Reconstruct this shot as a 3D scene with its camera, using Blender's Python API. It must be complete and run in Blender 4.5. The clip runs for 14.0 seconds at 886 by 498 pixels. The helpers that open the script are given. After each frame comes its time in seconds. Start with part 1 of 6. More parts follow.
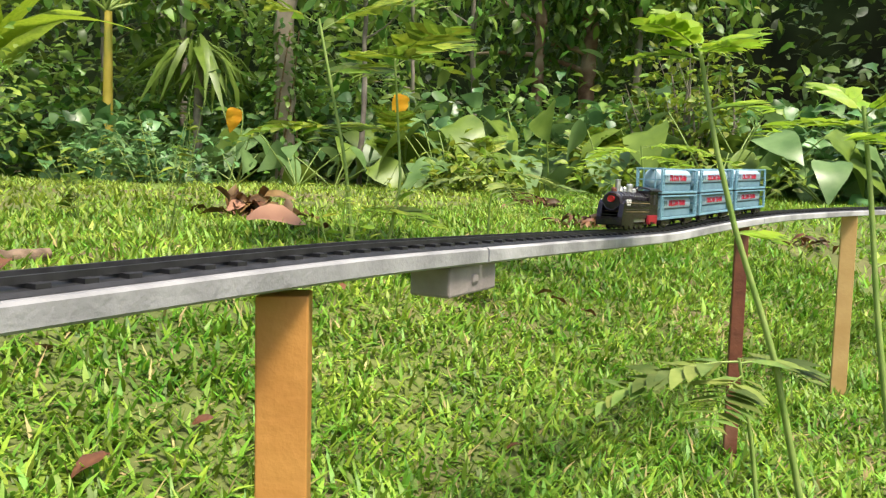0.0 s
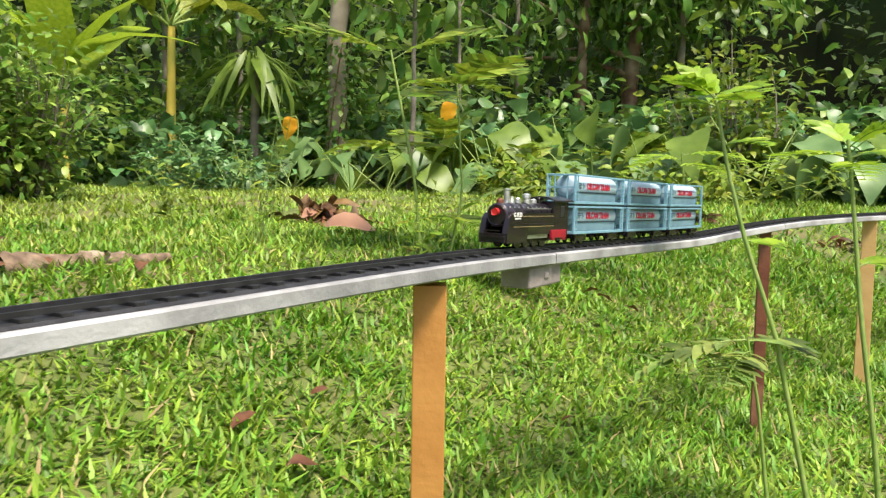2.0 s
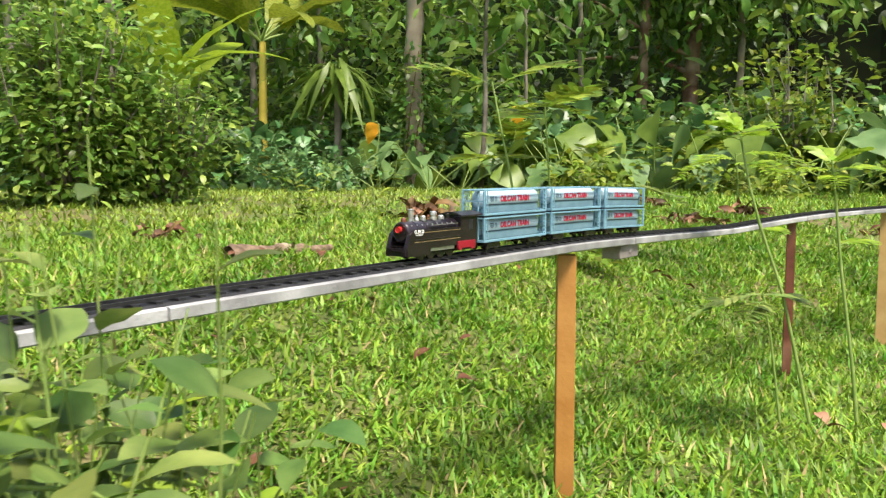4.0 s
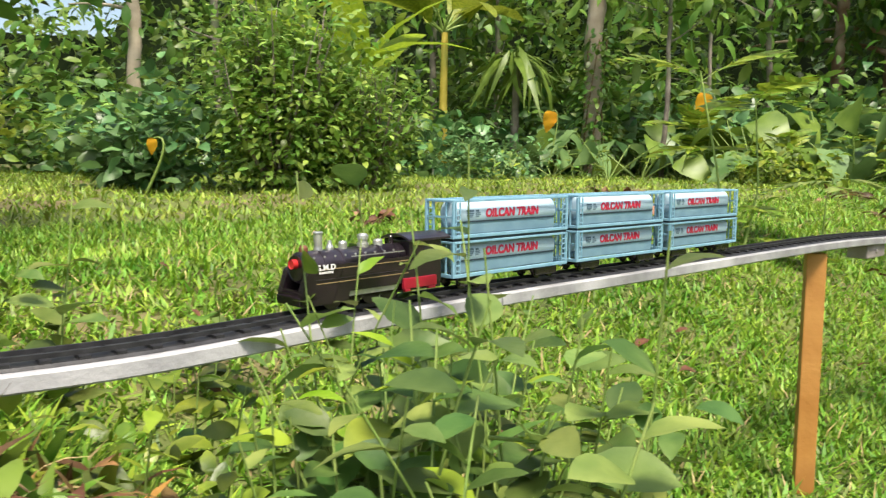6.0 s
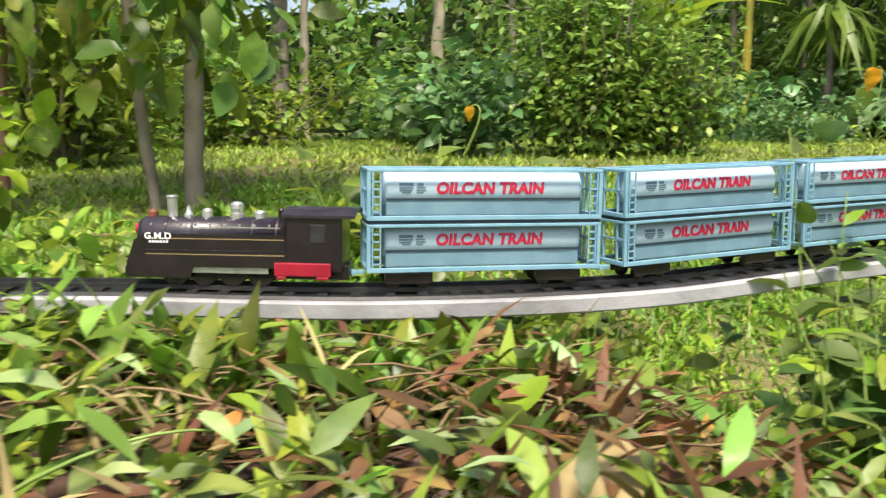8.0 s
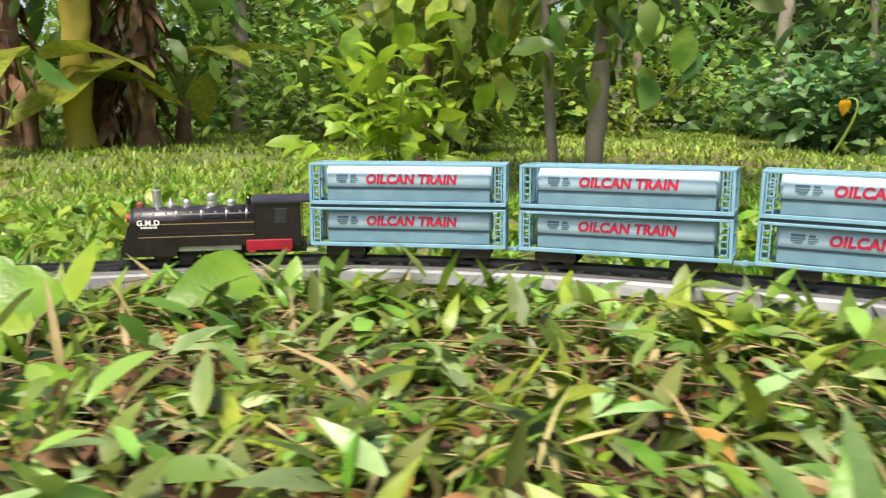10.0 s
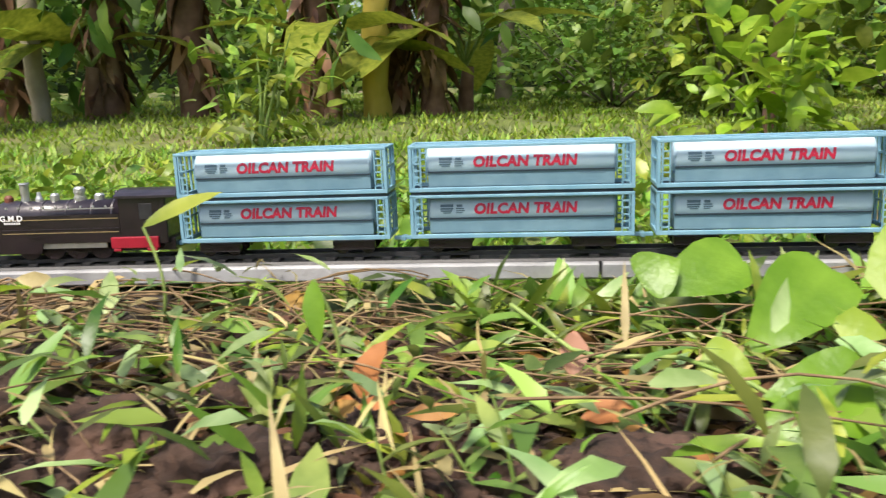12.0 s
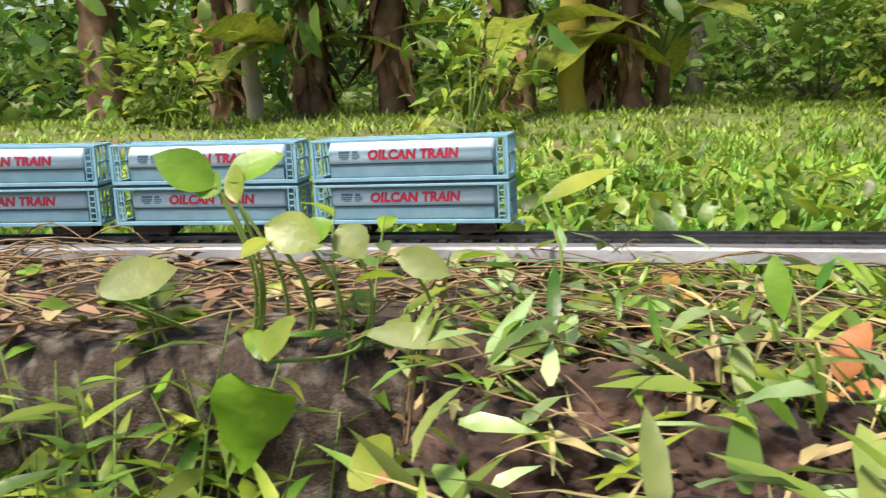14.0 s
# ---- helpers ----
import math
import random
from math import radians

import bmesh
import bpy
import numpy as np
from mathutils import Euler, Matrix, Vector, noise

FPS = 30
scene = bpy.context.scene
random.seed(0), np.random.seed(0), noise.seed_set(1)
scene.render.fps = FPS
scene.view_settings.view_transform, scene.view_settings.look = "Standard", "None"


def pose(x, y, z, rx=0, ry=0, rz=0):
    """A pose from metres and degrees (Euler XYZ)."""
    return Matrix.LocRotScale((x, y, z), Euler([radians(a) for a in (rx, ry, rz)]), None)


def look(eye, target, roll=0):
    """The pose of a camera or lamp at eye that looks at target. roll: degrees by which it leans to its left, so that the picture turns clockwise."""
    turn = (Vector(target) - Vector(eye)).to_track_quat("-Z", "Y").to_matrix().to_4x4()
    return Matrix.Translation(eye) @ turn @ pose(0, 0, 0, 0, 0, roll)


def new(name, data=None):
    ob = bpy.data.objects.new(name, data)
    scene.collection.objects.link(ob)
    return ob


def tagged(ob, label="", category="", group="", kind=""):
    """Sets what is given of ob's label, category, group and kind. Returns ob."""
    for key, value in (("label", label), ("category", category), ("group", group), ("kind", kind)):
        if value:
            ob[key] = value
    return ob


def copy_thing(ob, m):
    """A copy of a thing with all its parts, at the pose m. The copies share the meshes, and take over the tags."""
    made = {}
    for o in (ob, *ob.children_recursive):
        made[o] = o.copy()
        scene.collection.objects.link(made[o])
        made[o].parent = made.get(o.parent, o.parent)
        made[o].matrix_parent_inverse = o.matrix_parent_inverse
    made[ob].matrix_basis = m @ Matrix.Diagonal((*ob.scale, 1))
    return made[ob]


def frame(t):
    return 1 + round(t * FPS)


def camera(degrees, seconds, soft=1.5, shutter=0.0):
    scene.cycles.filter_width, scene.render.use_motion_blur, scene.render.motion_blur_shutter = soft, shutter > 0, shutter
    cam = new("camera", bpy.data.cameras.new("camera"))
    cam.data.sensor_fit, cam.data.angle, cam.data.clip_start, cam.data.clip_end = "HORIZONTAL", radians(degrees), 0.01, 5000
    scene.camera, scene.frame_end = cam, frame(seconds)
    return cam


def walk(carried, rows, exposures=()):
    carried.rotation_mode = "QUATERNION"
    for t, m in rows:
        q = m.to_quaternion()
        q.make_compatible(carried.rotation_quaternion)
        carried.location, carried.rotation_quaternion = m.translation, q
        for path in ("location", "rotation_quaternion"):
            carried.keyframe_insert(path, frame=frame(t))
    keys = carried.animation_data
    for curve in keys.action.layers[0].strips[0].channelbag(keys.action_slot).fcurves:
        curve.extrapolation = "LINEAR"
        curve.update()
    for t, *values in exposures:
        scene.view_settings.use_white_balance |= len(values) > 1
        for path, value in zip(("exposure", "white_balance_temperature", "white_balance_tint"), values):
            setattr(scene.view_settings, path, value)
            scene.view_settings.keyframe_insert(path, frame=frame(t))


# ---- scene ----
cam = camera(56.42, 14.0, soft=1.3, shutter=0.3)
# seconds, place, tilt, roll, heading
PATH = [
    (0, -0.0804, 0.2352, 0.4241, 84.91, 1.44, -6.58),
    (0.5, -0.0819, 0.2069, 0.4311, 84.92, 1.58, -5.87),
    (1, -0.0979, 0.1414, 0.4359, 84.87, 1.48, -5.24),
    (1.5, -0.1284, 0.0775, 0.4433, 84.76, 1.45, -4.55),
    (2, -0.1529, -0.0233, 0.4511, 84.95, 0.96, -3.62),
    (2.2, -0.1658, -0.0736, 0.4546, 84.96, 0.81, -3.22),
    (4.3, -0.3285, -0.6632, 0.4981, 84.36, -0.10, 1.61),
    (4.5, -0.3425, -0.6801, 0.5042, 84.22, -0.12, 2.43),
    (5, -0.3695, -0.6973, 0.5084, 84.16, -0.32, 4.56),
    (5.5, -0.4139, -0.6934, 0.5029, 83.88, 0.09, 8.07),
    (6, -0.4405, -0.7072, 0.5045, 83.64, 0.34, 11.69),
    (6.5, -0.4721, -0.7364, 0.5054, 83.34, -0.71, 15.17),
    (7, -0.5041, -0.7686, 0.5022, 83.10, -0.14, 19.56),
    (7.5, -0.5405, -0.8017, 0.4986, 82.34, 0.27, 25.31),
    (8, -0.5793, -0.8475, 0.4986, 81.35, -0.44, 30.57),
    (8.5, -0.6168, -0.8968, 0.4971, 81.07, -0.56, 37.08),
    (9, -0.6547, -0.9361, 0.4987, 80.94, -0.44, 43.17),
    (9.2, -0.6684, -0.9545, 0.5061, 80.74, -0.60, 45.19),
    (11.3, -0.9937, -1.2360, 0.5139, 79.42, 0.95, 59.56),
    (11.5, -1.0139, -1.2556, 0.5092, 78.93, 0.06, 61.58),
    (12, -1.0437, -1.3111, 0.5073, 78.34, -0.70, 66.26),
    (12.5, -1.0658, -1.3491, 0.5085, 78.27, -0.68, 68.85),
    (13, -1.0790, -1.3829, 0.5053, 78.31, -0.83, 71.36),
    (13.5, -1.0948, -1.4229, 0.4975, 78.37, -1.13, 74.13),
    (14, -1.1000, -1.4575, 0.4949, 78.43, -1.57, 77.69),
]


def cam_pose(x, y, z, rx, roll, yaw):
    return pose(x, y, z, 0, 0, yaw) @ pose(0, 0, 0, rx) @ pose(0, 0, 0, 0, 0, roll)


walk(cam, [(t, cam_pose(*p)) for t, *p in PATH], [(0, 1.06, 6900, 10), (6, 1.04, 6900, 10), (9.2, 1.0, 6950, 10), (11.3, 0.87, 6700, 11), (13, 0.96, 6700, 11.5), (14, 1.0, 6700, 12)])

# the line of the track: distance along it in the direction of travel, its place, and its rise
TRACK = [
    (-2.4, 2.220, 2.928, -0.002), (-2.2, 2.059, 2.811, -0.002), (-2.0, 1.897, 2.693, -0.002),
    (-1.8, 1.735, 2.575, -0.002), (-1.6, 1.574, 2.457, -0.002), (-1.4, 1.412, 2.339, -0.002),
    (-1.2, 1.251, 2.221, -0.002), (-1.0, 1.091, 2.100, -0.002), (-0.8, 0.937, 1.973, -0.003),
    (-0.6, 0.789, 1.839, -0.004), (-0.4, 0.647, 1.698, -0.007), (-0.2, 0.510, 1.552, -0.011),
    (0.0, 0.379, 1.401, -0.015), (0.2, 0.258, 1.242, -0.011), (0.4, 0.139, 1.081, -0.005),
    (0.6, 0.023, 0.918, 0.001), (0.8, -0.094, 0.756, 0.006), (1.0, -0.211, 0.594, 0.007),
    (1.2, -0.327, 0.431, 0.007), (1.4, -0.440, 0.266, 0.008), (1.6, -0.553, 0.101, 0.009),
    (1.8, -0.663, -0.066, 0.009), (2.0, -0.772, -0.234, 0.008), (2.2, -0.914, -0.373, 0.012),
    (2.4, -1.090, -0.466, 0.015), (2.6, -1.268, -0.558, 0.013), (2.8, -1.416, -0.691, 0.011),
    (3.0, -1.525, -0.858, 0.006), (3.2, -1.623, -1.033, 0.002), (3.4, -1.725, -1.205, -0.004),
    (3.6, -1.817, -1.382, -0.009), (3.8, -1.889, -1.569, -0.010), (4.0, -1.936, -1.763, -0.008),
    (4.2, -1.958, -1.962, -0.005), (4.4, -1.959, -2.162, -0.004), (4.6, -1.939, -2.360, -0.002),
    (4.8, -1.899, -2.556, -0.002),
]
# seconds, and how far the front end of the first wagon has come
RUN = [(0, 0.075), (1, 0.326), (2, 0.558), (4.5, 1.252), (5.5, 1.545), (6.5, 1.814), (7, 1.948), (7.5, 2.083), (8.3, 2.285), (9, 2.465), (11.3, 3.227), (12.5, 3.570), (13.5, 3.859), (14, 3.998)]
ZC = 0.385  # underside of the wagon frames
WAGON_H = 0.0722

# ---- light ----
world = bpy.data.worlds.new("sky")
scene.world = world
world.use_nodes = True
_nt = world.node_tree
_sky = _nt.nodes.new("ShaderNodeTexSky")
_sky.sky_type, _sky.sun_disc = "NISHITA", False
_sky.sun_elevation, _sky.sun_rotation = radians(62), radians(149)
_sky.air_density, _sky.dust_density = 1.0, 3.0
_bg = _nt.nodes["Background"]
_nt.links.new(_sky.outputs[0], _bg.inputs[0])
_bg.inputs[1].default_value = 0.115
sun = new("sun", bpy.data.lights.new("sun", "SUN"))
sun.data.energy, sun.data.angle, sun.data.color = 3.2, radians(14), (1.0, 0.95, 0.86)
sun.matrix_basis = look((0, 0, 0), (-0.27, 0.42, -1.0))


# ---- materials ----
def mat(name, a, b=None, rough=0.6, metal=0.0, scale=20.0, bump=0.0, fine=0.0, stain=None, island=0.0, through_light=0.0, spec=0.5, coat=0.0):
    """Two colours mixed by noise at two scales, with relief, stains and piece-to-piece changes."""
    m = bpy.data.materials.new(name)
    m.use_nodes = True
    nt = m.node_tree
    p = nt.nodes["Principled BSDF"]
    p.inputs["Roughness"].default_value, p.inputs["Metallic"].default_value = rough, metal
    p.inputs["Specular IOR Level"].default_value = spec
    p.inputs["Coat Weight"].default_value = coat
    co = nt.nodes.new("ShaderNodeTexCoord")
    n1 = nt.nodes.new("ShaderNodeTexNoise")
    n1.inputs["Scale"].default_value, n1.inputs["Detail"].default_value = scale, 6
    nt.links.new(co.outputs["Object"], n1.inputs["Vector"])
    ramp = nt.nodes.new("ShaderNodeValToRGB")
    ramp.color_ramp.elements[0].position, ramp.color_ramp.elements[1].position = 0.35, 0.65
    ramp.color_ramp.elements[0].color = (*a, 1)
    ramp.color_ramp.elements[1].color = (*(b or [min(1, c * 1.15) for c in a]), 1)
    nt.links.new(n1.outputs["Fac"], ramp.inputs[0])
    colour = ramp.outputs[0]
    if stain:
        n2 = nt.nodes.new("ShaderNodeTexNoise")
        n2.inputs["Scale"].default_value, n2.inputs["Detail"].default_value = scale * 0.22, 3
        nt.links.new(co.outputs["Object"], n2.inputs["Vector"])
        r2 = nt.nodes.new("ShaderNodeValToRGB")
        r2.color_ramp.elements[0].position, r2.color_ramp.elements[1].position = 0.5, 0.66
        nt.links.new(n2.outputs["Fac"], r2.inputs[0])
        mx = nt.nodes.new("ShaderNodeMixRGB")
        mx.inputs[2].default_value = (*stain, 1)
        nt.links.new(r2.outputs[0], mx.inputs[0])
        nt.links.new(colour, mx.inputs[1])
        colour = mx.outputs[0]
    if island:
        geo = nt.nodes.new("ShaderNodeNewGeometry")
        mr = nt.nodes.new("ShaderNodeMapRange")
        mr.inputs[3].default_value, mr.inputs[4].default_value = 1 - island, 1 + island
        nt.links.new(geo.outputs["Random Per Island"], mr.inputs[0])
        hs = nt.nodes.new("ShaderNodeHueSaturation")
        mh = nt.nodes.new("ShaderNodeMapRange")
        mh.inputs[3].default_value, mh.inputs[4].default_value = 0.5 - 0.06 * island, 0.5 + 0.05 * island
        sep = nt.nodes.new("ShaderNodeMath")
        sep.operation = "FRACT"
        mul = nt.nodes.new("ShaderNodeMath")
        mul.operation = "MULTIPLY"
        mul.inputs[1].default_value = 17.3
        nt.links.new(geo.outputs["Random Per Island"], mul.inputs[0])
        nt.links.new(mul.outputs[0], sep.inputs[0])
        nt.links.new(sep.outputs[0], mh.inputs[0])
        nt.links.new(mh.outputs[0], hs.inputs["Hue"])
        nt.links.new(mr.outputs[0], hs.inputs["Value"])
        nt.links.new(colour, hs.inputs["Color"])
        colour = hs.outputs[0]
    nt.links.new(colour, p.inputs["Base Color"])
    if bump:
        n3 = nt.nodes.new("ShaderNodeTexNoise")
        n3.inputs["Scale"].default_value, n3.inputs["Detail"].default_value = fine or scale * 4, 5
        nt.links.new(co.outputs["Object"], n3.inputs["Vector"])
        bp = nt.nodes.new("ShaderNodeBump")
        bp.inputs["Strength"].default_value, bp.inputs["Distance"].default_value = bump, 0.002
        nt.links.new(n3.outputs["Fac"], bp.inputs["Height"])
        nt.links.new(bp.outputs[0], p.inputs["Normal"])
    if through_light:
        tr = nt.nodes.new("ShaderNodeBsdfTranslucent")
        nt.links.new(colour, tr.inputs[0])
        ms = nt.nodes.new("ShaderNodeMixShader")
        ms.inputs[0].default_value = through_light
        nt.links.new(p.outputs[0], ms.inputs[1])
        nt.links.new(tr.outputs[0], ms.inputs[2])
        nt.links.new(ms.outputs[0], nt.nodes["Material Output"].inputs[0])
    return m


def leaf_mat(name, a, b, island=0.35, rough=0.42, scale=25.0, tl=0.3):
    return mat(name, a, b, rough=rough, scale=scale, island=island, through_light=tl, bump=0.25, fine=scale * 6, spec=0.45)


M_BLUE = mat("blue_plastic", (0.17, 0.35, 0.46), (0.23, 0.42, 0.53), rough=0.38, scale=60, bump=0.05)
M_TANK = mat("pale_blue_plastic", (0.39, 0.54, 0.63), (0.45, 0.60, 0.69), rough=0.42, scale=40, bump=0.03)
M_SKIRT = mat("grey_blue_plastic", (0.13, 0.24, 0.30), (0.17, 0.29, 0.35), rough=0.45, scale=60)
M_GAP = mat("gap_shade_and_seam_navy", (0.02, 0.035, 0.05), rough=0.5)
M_RED = mat("red_print", (0.55, 0.02, 0.06), rough=0.5)
M_PRINT = mat("grey_print", (0.10, 0.17, 0.22), rough=0.6)
M_BLACK = mat("black_plastic", (0.010, 0.007, 0.009), (0.020, 0.013, 0.016), rough=0.26, scale=80, bump=0.08, coat=0.2)
# Lighter than M_BLACK: sky highlights on boiler and cab roof put into colour.
M_BOILER = mat("sky_lit_black_plastic", (0.014, 0.010, 0.014), (0.032, 0.024, 0.032), rough=0.33, scale=120, bump=0.1, coat=0.3)
M_RAIL = mat("black_track_plastic", (0.012, 0.012, 0.013), (0.03, 0.03, 0.032), rough=0.5, scale=90, bump=0.1)
M_STEPRED = mat("red_plastic", (0.27, 0.008, 0.022), (0.36, 0.012, 0.03), rough=0.4, scale=60)
M_SILVER = mat("silver_plastic", (0.45, 0.46, 0.45), (0.62, 0.62, 0.6), rough=0.3, metal=0.7, scale=80)
M_GOLD = mat("dull_gold_print", (0.30, 0.22, 0.10), rough=0.45)
M_WHITE = mat("white_print", (0.8, 0.8, 0.78), rough=0.5)
M_LAMP = mat("lamp_red", (0.55, 0.03, 0.03), rough=0.2)
M_LATH = mat("grey_painted_lath", (0.23, 0.23, 0.235), (0.34, 0.34, 0.345), rough=0.65, scale=30, bump=0.4, fine=200, stain=(0.50, 0.50, 0.505))
M_POST1 = mat("orange_wood", (0.40, 0.17, 0.035), (0.50, 0.24, 0.06), rough=0.6, scale=14, bump=0.4, fine=120, stain=(0.30, 0.115, 0.025))
M_POST2 = mat("dark_red_wood", (0.11, 0.03, 0.015), (0.19, 0.06, 0.03), rough=0.6, scale=30, bump=0.5, fine=150, stain=(0.28, 0.13, 0.08))
M_POST3 = mat("pale_wood", (0.50, 0.30, 0.11), (0.58, 0.37, 0.15), rough=0.65, scale=20, bump=0.4, fine=130)
M_BLOCK = mat("weathered_wood", (0.22, 0.19, 0.18), (0.33, 0.29, 0.27), rough=0.8, scale=30, bump=0.5, fine=150)
M_SOIL = mat("grassy_soil", (0.07, 0.09, 0.02), (0.14, 0.17, 0.04), rough=0.95, scale=6, bump=0.8, fine=60, stain=(0.16, 0.12, 0.06))


# ---- building helpers ----
def part(name, bm, material, parent, label="", smooth=False):
    me = bpy.data.meshes.new(name)
    bm.to_mesh(me)
    bm.free()
    for m in material if isinstance(material, (list, tuple)) else [material]:
        me.materials.append(m)
    if smooth:
        me.shade_smooth()
    ob = new(name, me)
    ob.parent = parent
    if label:
        ob["label"] = label
    return ob


def box(bm, x0, y0, z0, x1, y1, z1, bevel=0.0):
    r = bmesh.ops.create_cube(bm, size=1.0)
    for v in r["verts"]:
        v.co = Vector(((x0 + x1) / 2 + v.co.x * (x1 - x0), (y0 + y1) / 2 + v.co.y * (y1 - y0), (z0 + z1) / 2 + v.co.z * (z1 - z0)))
    if bevel:
        es = {e for v in r["verts"] for e in v.link_edges}
        bmesh.ops.bevel(bm, geom=list(es), offset=bevel, segments=2, affect="EDGES", profile=0.5)
    return r["verts"]


def boxes(*rows, bevel=0.0):
    bm = bmesh.new()
    for r in rows:
        box(bm, *r, bevel=bevel)
    return bm


def lathe(bm, profile, axis="z", at=(0, 0, 0), n=20):
    """A turned body: rows of (place along the axis, radius)."""
    rings = []
    for s, r in profile:
        ring = []
        for k in range(n):
            a = 2 * math.pi * k / n
            c, d = r * math.cos(a), r * math.sin(a)
            p = {"z": (c, d, s), "x": (s, c, d), "y": (c, s, d)}[axis]
            ring.append(bm.verts.new(Vector(p) + Vector(at)))
        rings.append(ring)
    for a, b in zip(rings, rings[1:]):
        for k in range(n):
            bm.faces.new((a[k], a[(k + 1) % n], b[(k + 1) % n], b[k]))
    bm.faces.new(rings[0][::-1])
    bm.faces.new(rings[-1])
    bmesh.ops.recalc_face_normals(bm, faces=bm.faces)
    return bm


def letters(text, size, shear=0.0, weight=0.0, spacing=1.0):
    """Flat letters as a bmesh, centred, thin in z."""
    cu = bpy.data.curves.new("letters", "FONT")
    cu.body, cu.size, cu.shear, cu.offset, cu.extrude = text, size, shear, weight, 0.0002
    cu.space_character, cu.align_x, cu.align_y, cu.resolution_u = spacing, "CENTER", "CENTER", 3
    ob = new("letters", cu)
    dg = bpy.context.evaluated_depsgraph_get()
    dg.update()
    me = bpy.data.meshes.new_from_object(ob.evaluated_get(dg))
    bm = bmesh.new()
    bm.from_mesh(me)
    bpy.data.objects.remove(ob)
    bpy.data.meshes.remove(me)
    return bm


# ---- the track ----
TU = np.array([r[0] for r in TRACK])
TX = np.array([r[1] for r in TRACK])
TY = np.array([r[2] for r in TRACK])
TZ = np.array([r[3] for r in TRACK])


def smooth_at(u):
    """Place on the track's line, with a rounded spline through its rows."""
    i = int(min(max(np.searchsorted(TU, u) - 1, 1), len(TU) - 3))
    s = (u - TU[i]) / (TU[i + 1] - TU[i])
    out = []
    for q in (TX, TY, TZ):
        a, b, c, d = q[i - 1], q[i], q[i + 1], q[i + 2]
        out.append(0.5 * (2 * b + (c - a) * s + (2 * a - 5 * b + 4 * c - d) * s * s + (3 * b - a - 3 * c + d) * s ** 3))
    return np.array(out)


def heading(u):
    """Direction against the travel, in radians."""
    d = smooth_at(u - 0.01) - smooth_at(u + 0.01)
    return math.atan2(d[1], d[0])


RAIL = ZC - 0.012
U0, U1 = -2.15, 4.65


def sweep(section, u0, u1, z, step=0.03, wobble=0.0):
    """A closed section (rows of side, up) carried along the track."""
    bm = bmesh.new()
    rings = []
    n = max(2, int((u1 - u0) / step) + 1)
    for k in range(n):
        u = u0 + (u1 - u0) * k / (n - 1)
        c, h = smooth_at(u), heading(u)
        s = Vector((-math.sin(h), math.cos(h), 0))
        w = wobble * noise.noise((u * 1.7, z * 9, 0))
        rings.append([bm.verts.new(Vector((c[0], c[1], z + c[2] + w + b)) + s * a) for a, b in section])
    for a, b in zip(rings, rings[1:]):
        for k in range(len(section)):
            j = (k + 1) % len(section)
            bm.faces.new((a[k], a[j], b[j], b[k]))
    bm.faces.new(rings[0])
    bm.faces.new(rings[-1][::-1])
    bmesh.ops.recalc_face_normals(bm, faces=bm.faces)
    return bm


def build_track():
    deck = tagged(new("track_deck"), "long grey painted lath that carries the toy track on posts", "track support")
    cuts = [U0, -1.3, -0.45, 0.62, 1.62, 2.28, 3.1, 3.9, U1]
    for a, b in zip(cuts, cuts[1:]):
        sec = [(-0.024, -0.0125), (0.024, -0.0125), (0.0255, -0.011), (0.0255, -0.0015), (0.024, 0), (-0.024, 0), (-0.0255, -0.0015), (-0.0255, -0.011)]
        part("lath", sweep(sec, a + 0.0015, b - 0.0015, RAIL - 0.0075), M_LATH, deck)
    c, h = smooth_at(0.63), math.degrees(heading(0.63))
    jb = boxes((-0.04, -0.018, -0.024, 0.04, 0.018, 0.0), (-0.005, -0.020, -0.016, 0.005, 0.020, -0.008), bevel=0.002)
    ob = part("joint_block", jb, M_BLOCK, deck, "grey weathered block under a joint of the lath")
    ob.matrix_basis = pose(c[0], c[1], RAIL - 0.0201 + c[2], 0, 0, h)
    tr = tagged(new("toy_track"), "black plastic toy railway track laid along a grey lath", "track")
    bed = [(-0.019, 0), (0.019, 0), (0.017, 0.002), (-0.017, 0.002)]
    part("roadbed", sweep(bed, U0, U1, RAIL - 0.0072), M_RAIL, tr)
    for s in (-0.009, 0.009):
        sec = [(s - 0.0012, 0), (s + 0.0012, 0), (s + 0.0012, 0.0032), (s - 0.0012, 0.0032)]
        part("rail", sweep(sec, U0, U1, RAIL - 0.0032), M_RAIL, tr)
    bm = boxes((-0.0035, -0.0165, -0.0008, 0.0035, 0.0165, 0.0018))
    first = part("sleeper", bm, M_RAIL, tr)
    us = np.arange(U0 + 0.01, U1, 0.0228)
    for k, u in enumerate(us):
        ob = first if k == 0 else new("sleeper", first.data)
        ob.parent = tr
        c = smooth_at(u)
        ob.matrix_basis = pose(c[0], c[1], RAIL - 0.0048 + c[2], 0, 0, math.degrees(heading(u)))


build_track()


def build_post(u, side, w, d, top, m, label, turn=0.0, lean=0.0):
    c, h = smooth_at(u), heading(u)
    thing = tagged(new("support_post"), label, "post", "posts under the track")
    thing.matrix_basis = pose(c[0] + math.sin(h) * side, c[1] - math.cos(h) * side, 0, 0, lean, math.degrees(h) + turn)
    bm = boxes((-w / 2, -d / 2, -0.22, w / 2, d / 2, top), bevel=0.0012)
    for v in bm.verts:
        v.co.x += 0.0015 * noise.noise(v.co * 20)
    part("post", bm, m, thing)
    return thing


# ---- the train ----
WL = 0.170
PITCH = WL + 0.016


